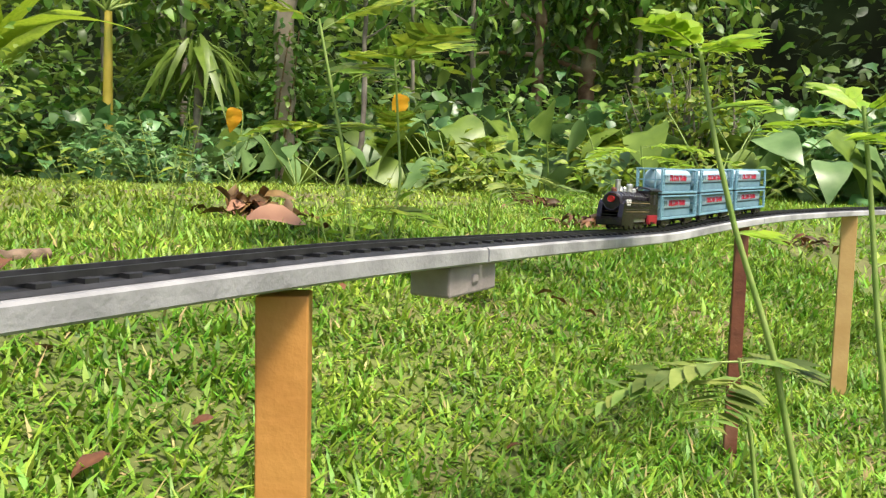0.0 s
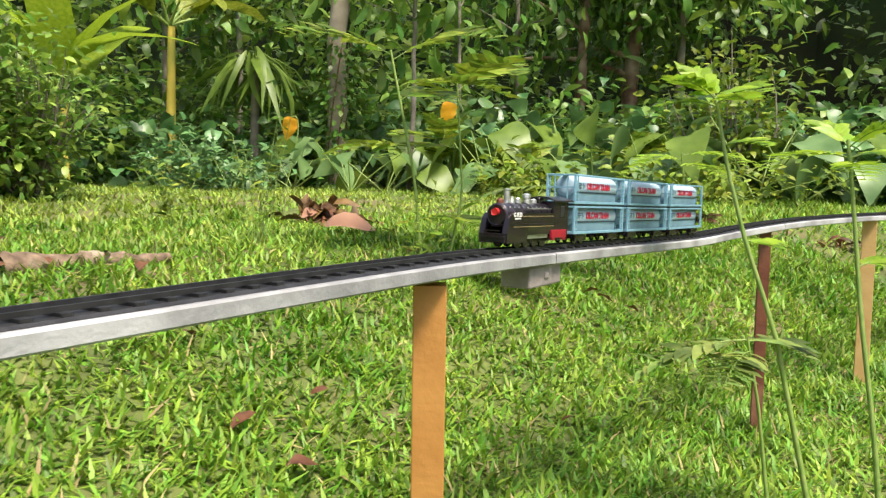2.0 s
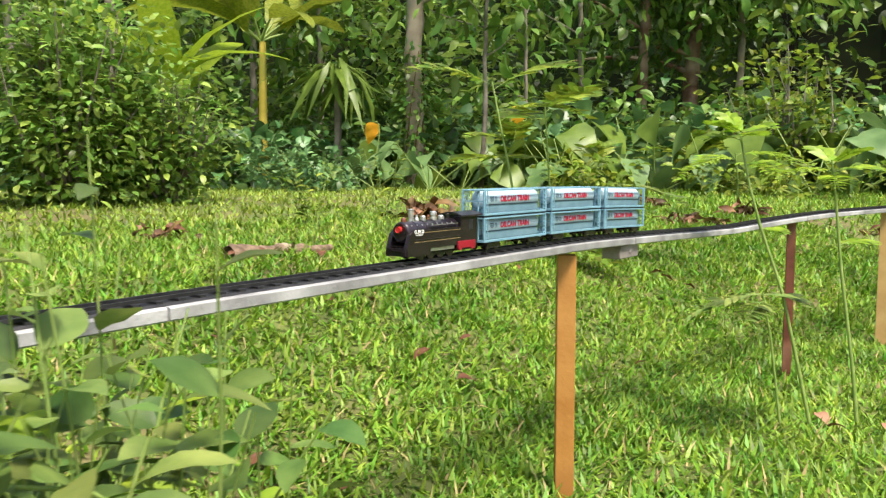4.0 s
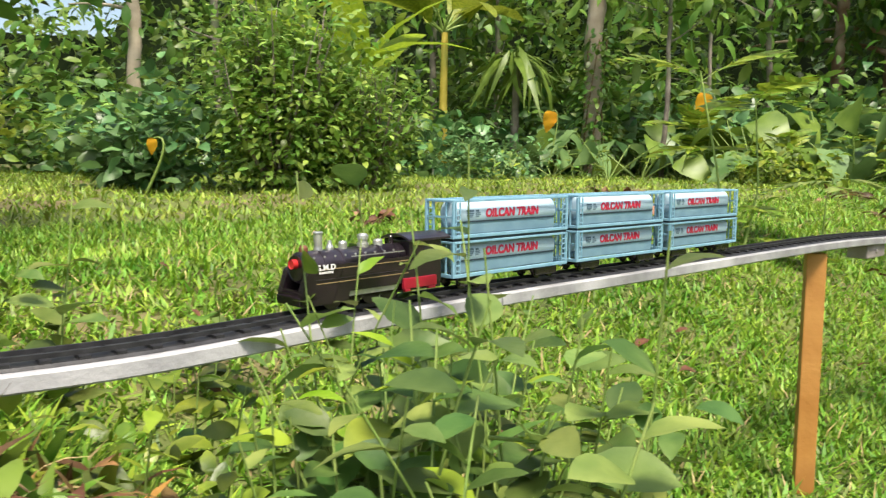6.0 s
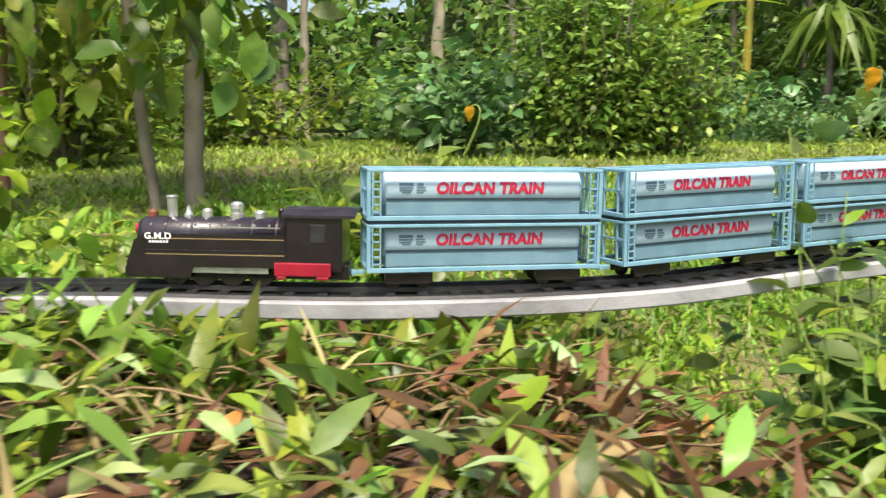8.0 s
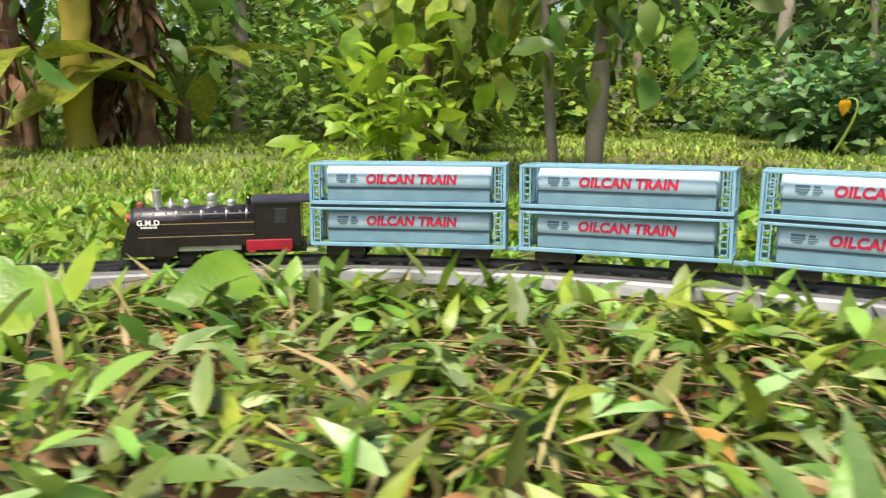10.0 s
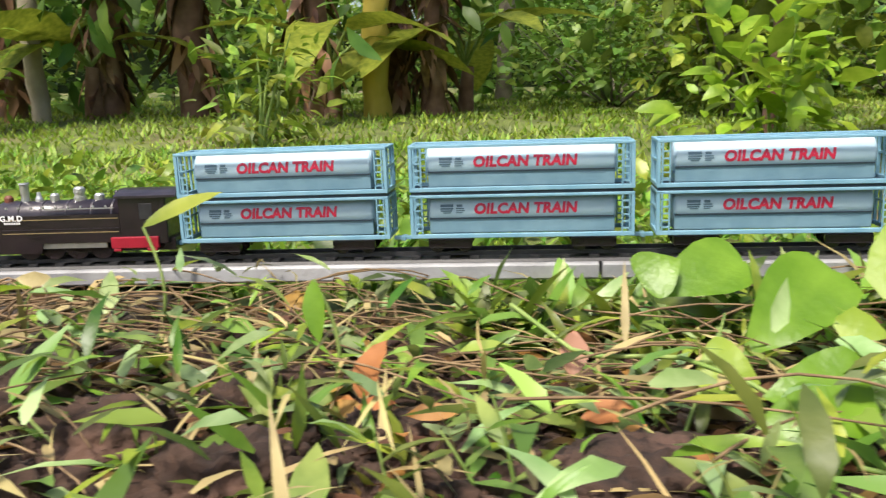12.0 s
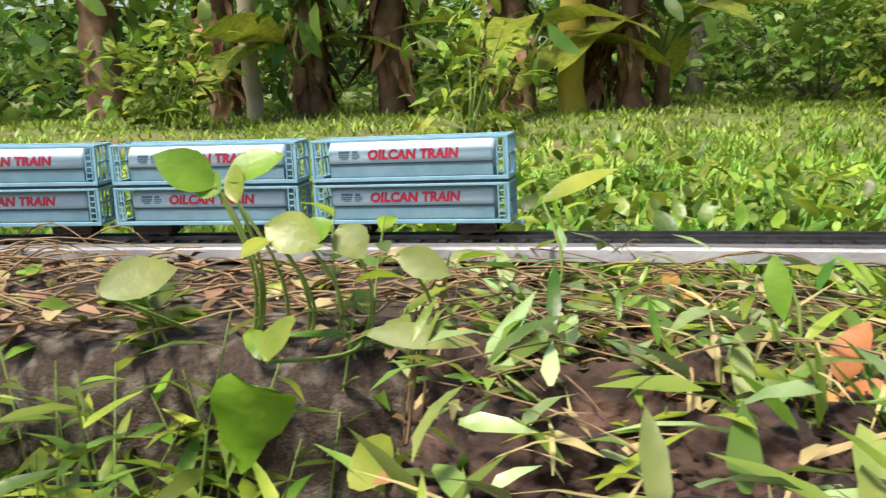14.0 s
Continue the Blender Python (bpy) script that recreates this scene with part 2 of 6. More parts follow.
def build_wagon():
    w = tagged(new("toy_tank_wagon"), "pale blue double-deck plastic toy tank wagon with red lettering", "toy wagon", "wagons of the toy train")
    hw, hl = 0.019, WL / 2
    tier = WAGON_H / 2
    for k in range(2):
        z = k * tier
        g = 0.0026 if k == 0 else 0.0006
        fr = part("frame", boxes(
            (-hl, -hw, z, hl, -hw + 0.003, z + 0.0032), (-hl, hw - 0.003, z, hl, hw, z + 0.0032),
            (-hl, -hw, z + tier - g - 0.0022, hl, -hw + 0.0025, z + tier - g), (-hl, hw - 0.0025, z + tier - g - 0.0022, hl, hw, z + tier - g),
            (-hl, -hw + 0.003, z, -hl + 0.003, hw - 0.003, z + 0.0032), (hl - 0.003, -hw + 0.003, z, hl, hw - 0.003, z + 0.0032),
            (-hl, -hw + 0.0025, z + tier - g - 0.0022, -hl + 0.003, hw - 0.0025, z + tier - g), (hl - 0.003, -hw + 0.0025, z + tier - g - 0.0022, hl, hw - 0.0025, z + tier - g),
            bevel=0.0004), M_BLUE, w)
        for x in (-hl + 0.0013, hl - 0.0013):
            for y in (-hw + 0.0013, hw - 0.0013):
                part("corner_post", boxes((x - 0.0013, y - 0.0013, z + 0.003, x + 0.0013, y + 0.0013, z + tier - 0.003), bevel=0.0003), M_BLUE, w)
            s = 1 if x < 0 else -1
            lad = [(x - 0.0008, -0.009, z + 0.003, x + 0.0008, -0.0075, z + tier - 0.003), (x - 0.0008, 0.0075, z + 0.003, x + 0.0008, 0.009, z + tier - 0.003),
                   (x - 0.0008, -hw + 0.002, z + tier * 0.52, x + 0.0008, hw - 0.002, z + tier * 0.52 + 0.0016)]
            part("end_frame", boxes(*lad), M_BLUE, w)
            # ladder on the long side, close to the end
            a, b = sorted((x + s * 0.002, x + s * 0.0085))
            for y in (-hw, hw - 0.0014):
                rungs = [(a, y, z + 0.003, a + 0.001, y + 0.0012, z + tier - 0.003), (b - 0.001, y, z + 0.003, b, y + 0.0012, z + tier - 0.003)]
                rungs += [(a, y, z + 0.0055 + q * 0.0052, b, y + 0.0011, z + 0.0066 + q * 0.0052) for q in range(5)]
                part("ladder", boxes(*rungs), M_BLUE, w)
        zc, r = z + tier * 0.59, 0.0134
        tank = part("tank", lathe(bmesh.new(), [(-0.0725, 0.006), (-0.0722, 0.0105), (-0.0708, 0.0128), (-0.069, r), (0.069, r), (0.0708, 0.0128), (0.0722, 0.0105), (0.0725, 0.006)], "x", (0, 0, zc), 40), M_TANK, w, smooth=False)
        if k == 0:
            # Dark box between the decks, put in for the shade of the gap.
            part("deck_gap_shade", boxes((-hl + 0.001, -hw + 0.0012, tier - 0.0036, hl - 0.001, hw - 0.0012, tier + 0.0004)), M_GAP, w)
        tank.data.shade_smooth()
        bm = boxes((-0.071, -0.0118, z + 0.0025, 0.071, 0.0118, zc - 0.004), bevel=0.0008)
        part("hopper", bm, M_SKIRT, w, "grey-blue lower body of the tank")
        part("seam", boxes((-0.0708, -0.0126, zc - 0.0075, 0.0708, 0.0126, zc - 0.0064)), M_GAP, w)
        for side in (-1, 1):
            for bm, m, nm, ox in ((letters("OILCAN TRAIN", 0.0108, 0.12, 0.0005, 1.04), M_RED, "lettering", 0.003),):
                for q in range(-4, 5):
                    bmesh.ops.bisect_plane(bm, geom=bm.verts[:] + bm.edges[:] + bm.faces[:], plane_co=(0, q * 0.001, 0), plane_no=(0, 1, 0))
                for v in bm.verts:
                    ph = radians(1) + v.co.y / r
                    rr = r + 0.0003 + v.co.z
                    x = v.co.x * 1.02 + ox
                    v.co = Vector((x * -side, side * rr * math.cos(ph), zc + rr * math.sin(ph)))
                bmesh.ops.recalc_face_normals(bm, faces=bm.faces)
                part(nm, bm, m, w, "red lettering")
            for x0, x1, q0, q1 in ((-0.062, -0.052, 1.9, 4.0), (-0.062, -0.052, 0.0, 1.3), (-0.062, -0.053, -1.6, -0.5), (-0.060, -0.054, -3.0, -2.1), (-0.0495, -0.0450, 1.8, 3.8), (-0.050, -0.0435, 0.2, 1.2), (-0.050, -0.043, -1.3, -0.5), (-0.050, -0.045, -2.8, -2.0), (0.045, 0.064, -9.4, -8.9)):
                marks = bmesh.new()
                vs = []
                for x, q in ((x0, q0), (x1, q0), (x1, q1), (x0, q1)):
                    ph = radians(1) + q * 0.001 / r
                    if q < -5:
                        vs.append(marks.verts.new((x * -side, side * 0.0122, zc + q * 0.001)))
                    else:
                        vs.append(marks.verts.new((x * -side, side * (r + 0.0003) * math.cos(ph), zc + (r + 0.0003) * math.sin(ph))))
                marks.faces.new(vs)
                part("marking", marks, M_PRINT, w)

    part("roof_walk", boxes((-hl + 0.003, -0.004, WAGON_H - 0.0022, hl - 0.003, 0.004, WAGON_H - 0.001)), M_BLUE, w)
    for x in (-0.055, 0.055):
        bg = part("bogie", boxes((x - 0.017, -0.0155, -0.0085, x + 0.017, -0.0125, -0.001), (x - 0.017, 0.0125, -0.0085, x + 0.017, 0.0155, -0.001), (x - 0.006, -0.013, -0.006, x + 0.006, 0.013, 0.0005), bevel=0.0008), M_BLACK, w)
        for dx in (-0.0105, 0.0105):
            for y in (-0.0115, 0.0085):
                part("wheel", lathe(bmesh.new(), [(y, 0.0062), (y + 0.0022, 0.0062), (y + 0.0022, 0.0054), (y + 0.0032, 0.0052)], "y", (x + dx, 0, -0.0060), 16), M_BLACK, bg)
    for x in (-1, 1):
        a, b = sorted((x * hl, x * (hl + 0.009)))
        part("coupler", boxes((a, -0.0022, -0.0035, b, 0.0022, -0.0008), (x * (hl + 0.0075) - 0.0012, -0.0045, -0.004, x * (hl + 0.0075) + 0.0012, 0.0045, -0.0003), bevel=0.0004), M_BLUE, w)
    return w


def build_loco():
    lo = tagged(new("toy_steam_locomotive"), "black plastic toy steam locomotive with red steps and silver domes", "toy locomotive")
    # front at -x; 0 is the middle; z from the wagons' underside
    f, cab = -0.0765, 0.030
    bm = bmesh.new()
    lathe(bm, [(f + 0.008, 0.009), (f + 0.0085, 0.0122), (f + 0.0105, 0.0128), (cab, 0.0128)], "x", (0, 0, 0.0228), 32)
    boiler = part("boiler", bm, M_BOILER, lo, smooth=True)
    for x in (-0.052, -0.034, -0.014, 0.006, 0.022):
        part("boiler_band", lathe(bmesh.new(), [(x, 0.0128), (x, 0.0133), (x + 0.0016, 0.0133), (x + 0.0016, 0.0128)], "x", (0, 0, 0.0228), 32), M_BOILER, boiler)
    for k in range(9):
        for side in (-1, 1):
            a_ = radians(38)
            part("rivet", lathe(bmesh.new(), [(-0.0006, 0.0009), (0.0004, 0.0009), (0.0007, 0.0004)], "y", (f + 0.016 + k * 0.0098, side * 0.0131 * math.cos(a_), 0.0228 + 0.0131 * math.sin(a_)), 8), M_SILVER, boiler)
    part("smokebox_ring", lathe(bmesh.new(), [(f + 0.0065, 0.0098), (f + 0.0062, 0.0105), (f + 0.009, 0.0108)], "x", (0, 0, 0.0228), 28), M_BLACK, boiler)
    part("headlight", lathe(bmesh.new(), [(f + 0.003, 0.0032), (f + 0.0025, 0.0038), (f + 0.009, 0.004)], "x", (0, 0, 0.0262), 20), M_LAMP, lo, "red headlight")
    # side casing with a slanted nose
    bm = bmesh.new()
    prof = [(f + 0.001, -0.006), (f + 0.001, 0.004), (f + 0.0065, 0.0205), (f + 0.0135, 0.0250), (cab, 0.0250), (cab, 0.002), (f + 0.045, 0.002), (f + 0.043, -0.006)]
    for side in (-1, 1):
        a = [bm.verts.new((x, side * 0.0165, z)) for x, z in prof]
        b = [bm.verts.new((x, side * 0.0105, z)) for x, z in prof]
        bm.faces.new(a)
        bm.faces.new(b[::-1])
        for k in range(len(prof)):
            j = (k + 1) % len(prof)
            bm.faces.new((a[k], a[j], b[j], b[k]))
    bmesh.ops.recalc_face_normals(bm, faces=bm.faces)
    part("side_casing", bm, M_BLACK, lo)
    # The middle line is a highlight painted in M_BOILER; the others are gold print.
    for z, m in ((0.0215, M_GOLD), (0.0135, M_BOILER), (0.0105, M_GOLD)):
        part("trim_line", boxes((f + 0.014, -0.0168, z, cab - 0.001, 0.0168, z + 0.0006)), m, lo)
    part("chassis", boxes((f + 0.006, -0.012, -0.0062, 0.070, 0.012, 0.004), bevel=0.0006), M_BLACK, lo)
    # pilot with ribs
    rows = [(f - 0.001, -0.0155, -0.0055, f + 0.006, 0.0155, 0.0015)]
    part("pilot", boxes(*rows, bevel=0.0008), M_BLACK, lo)
    for q in range(3):
        part("pilot_bar", boxes((f - 0.0022, -0.010, 0.0005 + q * 0.003, f - 0.001, 0.010, 0.0015 + q * 0.003)), M_BLACK, lo)
    # cab
    bm = boxes((cab, -0.0165, 0.0, 0.0665, 0.0165, 0.0385), bevel=0.0008)
    cabp = part("cab", bm, M_BLACK, lo)
    part("cab_window", boxes((cab + 0.016, -0.0169, 0.020, cab + 0.026, 0.0169, 0.033), bevel=0.0004), M_RAIL, cabp)
    bm = bmesh.new()
    arc = [(y, 0.0385 + 0.0042 * (1 - (y / 0.018) ** 2)) for y in np.linspace(-0.0185, 0.0185, 9)]
    ends = []
    for x in (cab - 0.002, 0.0755):
        ends.append(([bm.verts.new((x, y, z + 0.0012)) for y, z in arc], [bm.verts.new((x, y, z - 0.0006)) for y, z in arc]))
    (a, b), (c, d) = ends
    for k in range(8):
        bm.faces.new((a[k], a[k + 1], c[k + 1], c[k]))
        bm.faces.new((b[k], d[k], d[k + 1], b[k + 1]))
    for p, q in ((a, b), (c, d)):
        bm.faces.new(p + q[::-1])
    bm.faces.new((a[0], c[0], d[0], b[0]))
    bm.faces.new((a[8], b[8], d[8], c[8]))
    bmesh.ops.recalc_face_normals(bm, faces=bm.faces)
    part("cab_roof", bm, M_BOILER, lo)
    for side in (-1, 1):
        a, b = sorted((side * 0.0150, side * 0.0185))
        part("step_box", boxes((0.0225, a, -0.0030, 0.0595, b, 0.0062), (0.024, a, -0.0055, 0.030, b, -0.003), (0.050, a, -0.0055, 0.058, b, -0.003), bevel=0.0006), M_STEPRED, lo, "red steps")
        a, b = sorted((side * 0.0135, side * 0.0150))
        part("side_rod", boxes((-0.034, a, -0.0025, 0.018, b, 0.0022), (-0.036, a, -0.001, -0.030, b, 0.0035), bevel=0.0005), M_SILVER, lo, "silver side rod")
        a, b = sorted((side * 0.0140, side * 0.0152))
        part("hand_rail", boxes((-0.028, a, 0.0295, 0.026, b, 0.0302)), M_SILVER, lo)
        bm = letters("G.M.D", 0.0062, 0, 0.0002, 1.1)
        for v in bm.verts:
            v.co = Vector(((v.co.x * -side) + f + 0.0225, side * (0.0167 + v.co.z), 0.0232 + v.co.y))
        part("lettering", bm, M_WHITE, lo, "white lettering")
        bars = bmesh.new()
        for q in range(7):
            x = f + 0.0165 + q * 0.0019
            box(bars, x, min(side * 0.0165, side * 0.0168), 0.0186, x + 0.0013, max(side * 0.0165, side * 0.0168), 0.0202)
        part("number_marks", bars, M_WHITE, lo)
        for x in (-0.045, -0.026, -0.007, 0.012):
            y = 0.0095 if side > 0 else -0.0120
            part("wheel", lathe(bmesh.new(), [(y, 0.0088), (y + 0.0025, 0.0088)], "y", (x, 0, -0.0032), 20), M_BLACK, lo)
    def stack(name, x, prof, m, label=""):
        part(name, lathe(bmesh.new(), [(0.0345 + z * 1.3, r * 1.15) for z, r in prof], "z", (x, 0, 0), 18), m, lo, label)
    stack("chimney", f + 0.027, [(0, 0.0032), (0.003, 0.0028), (0.0105, 0.0030), (0.0115, 0.0036), (0.0122, 0.0034)], M_SILVER, "silver chimney")
    stack("bell", f + 0.038, [(0, 0.0028), (0.002, 0.0026), (0.004, 0.0016), (0.0062, 0.0012)], M_SILVER, "silver bell")
    stack("sand_dome", f + 0.0505, [(0, 0.0032), (0.004, 0.0030), (0.0052, 0.0022)], M_SILVER)
    stack("steam_dome", f + 0.0705, [(0, 0.0042), (0.0028, 0.0042), (0.003, 0.0034), (0.0052, 0.0034), (0.0054, 0.0040), (0.0078, 0.0038), (0.009, 0.0024)], M_SILVER, "ribbed silver dome")
    stack("valve", f + 0.086, [(0, 0.0036), (0.0035, 0.0034), (0.0045, 0.0024)], M_SILVER)
    stack("whistle", f + 0.100, [(0, 0.0018), (0.005, 0.0018), (0.006, 0.001)], M_BLACK)
    stack("nose_lamp", f + 0.0135, [(0.0, 0.003), (0.0030, 0.003), (0.0045, 0.0018)], M_POST2, "rust-brown lamp")
    for ob in lo.children_recursive:
        for v in ob.data.vertices:
            v.co.x *= 1.07
    part("coupler", boxes((0.066, -0.002, -0.0035, 0.0815, 0.002, -0.0008)), M_BLACK, lo)
    return lo


wagons = [build_wagon()]
wagons += [copy_thing(wagons[0], Matrix()) for _ in range(2)]
loco = build_loco()

# ---- posts ----
build_post(0.839, 0.0, 0.031, 0.029, 0.3530, M_POST1, "orange-brown squared wooden post under the track", -56)
build_post(-0.403, 0.0, 0.024, 0.024, 0.3475, M_POST2, "thin dark red-brown wooden post under the track", -65)
build_post(-1.068, 0.0, 0.036, 0.03, 0.3500, M_POST3, "pale yellow squared wooden post under the track", -65)


# ---- plants: materials ----
M_GRASS = leaf_mat("grass", (0.12, 0.26, 0.018), (0.245, 0.40, 0.047), 0.55, 0.5, 3.0, 0.35)
M_DRY = leaf_mat("dry_grass", (0.34, 0.27, 0.10), (0.46, 0.38, 0.17), 0.35, 0.7, 6.0, 0.2)
M_HERB = leaf_mat("herb_leaf", (0.12, 0.20, 0.016), (0.25, 0.33, 0.040), 0.55, 0.5, 30.0, 0.35)
M_BANK = leaf_mat("bank_leaf", (0.085, 0.17, 0.012), (0.23, 0.32, 0.040), 0.65, 0.38, 30.0, 0.3)
# Pale green that puts the white sheen of glossy leaves into the colour.
M_PALE = leaf_mat("pale_sheen_leaf", (0.17, 0.27, 0.08), (0.33, 0.43, 0.19), 0.5, 0.33, 40.0, 0.25)
M_CREEPER = leaf_mat("creeper_leaf", (0.085, 0.23, 0.010), (0.15, 0.33, 0.026), 0.35, 0.36, 40.0, 0.35)
M_HERB2 = leaf_mat("pale_herb_leaf", (0.10, 0.165, 0.032), (0.22, 0.28, 0.07), 0.5, 0.48, 30.0, 0.3)
M_SOFT = leaf_mat("soft_herb_leaf", (0.07, 0.15, 0.028), (0.16, 0.26, 0.06), 0.4, 0.5, 30.0, 0.3)
# On far plants this lighter green carries the haze in its colour.
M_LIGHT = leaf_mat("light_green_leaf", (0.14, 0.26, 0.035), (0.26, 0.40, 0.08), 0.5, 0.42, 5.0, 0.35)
M_FOREST = leaf_mat("forest_leaf", (0.07, 0.16, 0.02), (0.15, 0.27, 0.045), 0.5, 0.42, 5.0, 0.3)
M_FOREST2 = leaf_mat("bluish_leaf", (0.07, 0.17, 0.05), (0.15, 0.28, 0.10), 0.45, 0.36, 5.0, 0.25)
# Darker copy of M_FOREST, with the canopy's shade put into the colour.
M_DEEP = leaf_mat("shade_dark_forest_leaf", (0.03, 0.07, 0.015), (0.08, 0.14, 0.03), 0.5, 0.5, 3.0, 0.2)
M_LIME = leaf_mat("young_leaf", (0.21, 0.36, 0.022), (0.33, 0.47, 0.045), 0.25, 0.42, 30.0, 0.4)
M_YELLOW = leaf_mat("yellow_leaf", (0.75, 0.36, 0.01), (0.85, 0.50, 0.03), 0.15, 0.5, 8.0, 0.3)
M_BROWN = leaf_mat("dead_leaf", (0.070, 0.034, 0.012), (0.16, 0.085, 0.028), 0.5, 0.6, 25.0, 0.1)
M_RUST = leaf_mat("rust_dead_leaf", (0.10, 0.050, 0.016), (0.21, 0.115, 0.040), 0.5, 0.65, 25.0, 0.1)
M_FIELD = leaf_mat("field_grass_blade", (0.165, 0.27, 0.022), (0.29, 0.40, 0.06), 0.5, 0.5, 1.2, 0.35)
M_ORANGE = leaf_mat("orange_dead_leaf", (0.30, 0.14, 0.03), (0.42, 0.22, 0.06), 0.4, 0.6, 40.0, 0.15)
M_PINKLEAF = leaf_mat("pinkish_dead_leaf", (0.30, 0.16, 0.09), (0.40, 0.23, 0.13), 0.2, 0.6, 8.0, 0.1)
M_BEIGE = leaf_mat("beige_dead_leaf", (0.28, 0.22, 0.09), (0.40, 0.32, 0.14), 0.2, 0.6, 40.0, 0.1)
M_STEM = mat("green_stem", (0.16, 0.26, 0.05), (0.26, 0.34, 0.09), rough=0.55, scale=40)
M_TWIG = mat("dry_twig", (0.12, 0.072, 0.034), (0.27, 0.18, 0.09), rough=0.8, scale=60, bump=0.3)
M_BARK = mat("grey_bark", (0.17, 0.14, 0.11), (0.30, 0.26, 0.21), rough=0.9, scale=9, bump=0.8, fine=50, stain=(0.11, 0.14, 0.07))
M_BARK2 = mat("peeling_brown_bark", (0.13, 0.065, 0.04), (0.27, 0.16, 0.10), rough=0.9, scale=9, bump=0.9, fine=40, stain=(0.50, 0.38, 0.28))
M_BARKPALE = mat("pale_bark", (0.30, 0.25, 0.18), (0.44, 0.37, 0.27), rough=0.85, scale=8, bump=0.5, fine=50, stain=(0.24, 0.22, 0.17))
M_YTRUNK = mat("yellow_green_trunk", (0.46, 0.36, 0.05), (0.58, 0.45, 0.08), rough=0.7, scale=8, bump=0.4, fine=50, stain=(0.22, 0.28, 0.05))
M_EARTH = mat("dark_earth", (0.022, 0.012, 0.008), (0.070, 0.038, 0.025), rough=0.95, scale=60, bump=1.0, fine=260, stain=(0.12, 0.065, 0.045))
M_LOG = mat("old_mossy_log", (0.020, 0.013, 0.009), (0.060, 0.038, 0.024), rough=0.9, scale=330, bump=1.0, fine=500, stain=(0.13, 0.11, 0.085))
M_DEADWOOD = mat("weathered_dead_wood", (0.10, 0.065, 0.04), (0.26, 0.18, 0.12), rough=0.9, scale=40, bump=1.0, fine=220, stain=(0.36, 0.28, 0.20))
M_DISTANCE = mat("painted_forest_shade", (0.010, 0.018, 0.008), (0.035, 0.055, 0.022), rough=1.0, scale=0.9, spec=0.0, stain=(0.02, 0.02, 0.015))


# ---- the lie of the land ----
LINE_U = np.arange(-2.2, 4.7, 0.05)
LINE = np.array([smooth_at(u) for u in LINE_U])
LINE_H = np.array([heading(u) for u in LINE_U])


def along(x, y):
    """For places: distance along the track, and across it (positive behind it)."""
    x, y = np.atleast_1d(np.asarray(x, float)), np.atleast_1d(np.asarray(y, float))
    us, ss = np.empty(len(x)), np.empty(len(x))
    for a in range(0, len(x), 20000):
        dx, dy = x[a:a + 20000, None] - LINE[None, :, 0], y[a:a + 20000, None] - LINE[None, :, 1]
        i = np.argmin(dx * dx + dy * dy, 1)
        k = np.arange(len(i))
        h = LINE_H[i]
        us[a:a + 20000] = LINE_U[i] - (dx[k, i] * np.cos(h) + dy[k, i] * np.sin(h))
        ss[a:a + 20000] = -dx[k, i] * np.sin(h) + dy[k, i] * np.cos(h)
    return us, ss


def step(a, b, v):
    t = np.clip((v - a) / (b - a), 0, 1)
    return t * t * (3 - 2 * t)


def land(x, y):
    x, y = np.atleast_1d(np.asarray(x, float)), np.atleast_1d(np.asarray(y, float))
    u, s = along(x, y)
    back = -(0.055 + 0.045 * step(0.6, -0.3, u)) * step(0.55, 0.0, s) + 0.24 * step(0.1, 1.2, s) + 0.06 * step(1.0, 4.0, s)
    bank_back = 0.325 * step(1.5, 2.2, u) * step(5.0, 0.0, s) * step(-0.5, 0.05, s)
    wide = 0.50 - 0.36 * step(3.38, 3.52, u)
    bank_front = 0.325 * step(1.66, 2.15, u) * step(-wide - 0.12 - 0.3 * step(3.4, 3.1, u), -wide + 0.03, s)
    z = np.maximum(np.maximum(back, np.where(bank_back > 0.001, bank_back - 0.05 * (1 - step(0.0, 0.12, bank_back)), -1)), np.where((s < 0.05) & (bank_front > 0.001), bank_front, -1))
    z += 0.012 * np.sin(x * 5.1 + 1.3 * np.sin(y * 3.7)) * np.sin(y * 4.3) + 0.006 * np.sin(x * 13 + y * 7)
    return z


def build_ground():
    def axis(lo, hi, d, far):
        mid = list(np.arange(lo, hi, d))
        out, w, v = [], d, hi
        while v < far:
            out.append(v)
            w *= 1.35
            v += w
        low, w, v = [], d, lo
        while v > -far:
            w *= 1.35
            v -= w
            low.append(v)
        return np.array(low[::-1] + mid + out + [far + 1])
    xs, ys = axis(-3.2, 1.6, 0.05, 380), axis(-2.6, 3.2, 0.05, 380)
    gx, gy = np.meshgrid(xs, ys)
    z = land(gx.ravel(), gy.ravel())
    rough = np.array([noise.noise((a * 9, b * 9, 0)) for a, b in zip(gx.ravel(), gy.ravel())]) * 0.012
    verts = np.stack([gx.ravel(), gy.ravel(), z + rough], -1)
    nx, ny = len(xs), len(ys)
    i = np.arange(nx * ny).reshape(ny, nx)
    f = np.stack([i[:-1, :-1].ravel(), i[:-1, 1:].ravel(), i[1:, 1:].ravel(), i[1:, :-1].ravel()], -1)
    me = bpy.data.meshes.new("ground")
    me.from_pydata(verts.tolist(), [], f.tolist())
    me.materials.append(M_SOIL)
    me.shade_smooth()
    tagged(new("ground", me), "grassy lawn with bare earth between blades", "ground", kind="structure")


build_ground()
RNG = np.random.default_rng(5)


# ---- leaves and stems ----
def unit(v):
    return v / np.maximum(np.linalg.norm(v, axis=-1, keepdims=True), 1e-9)


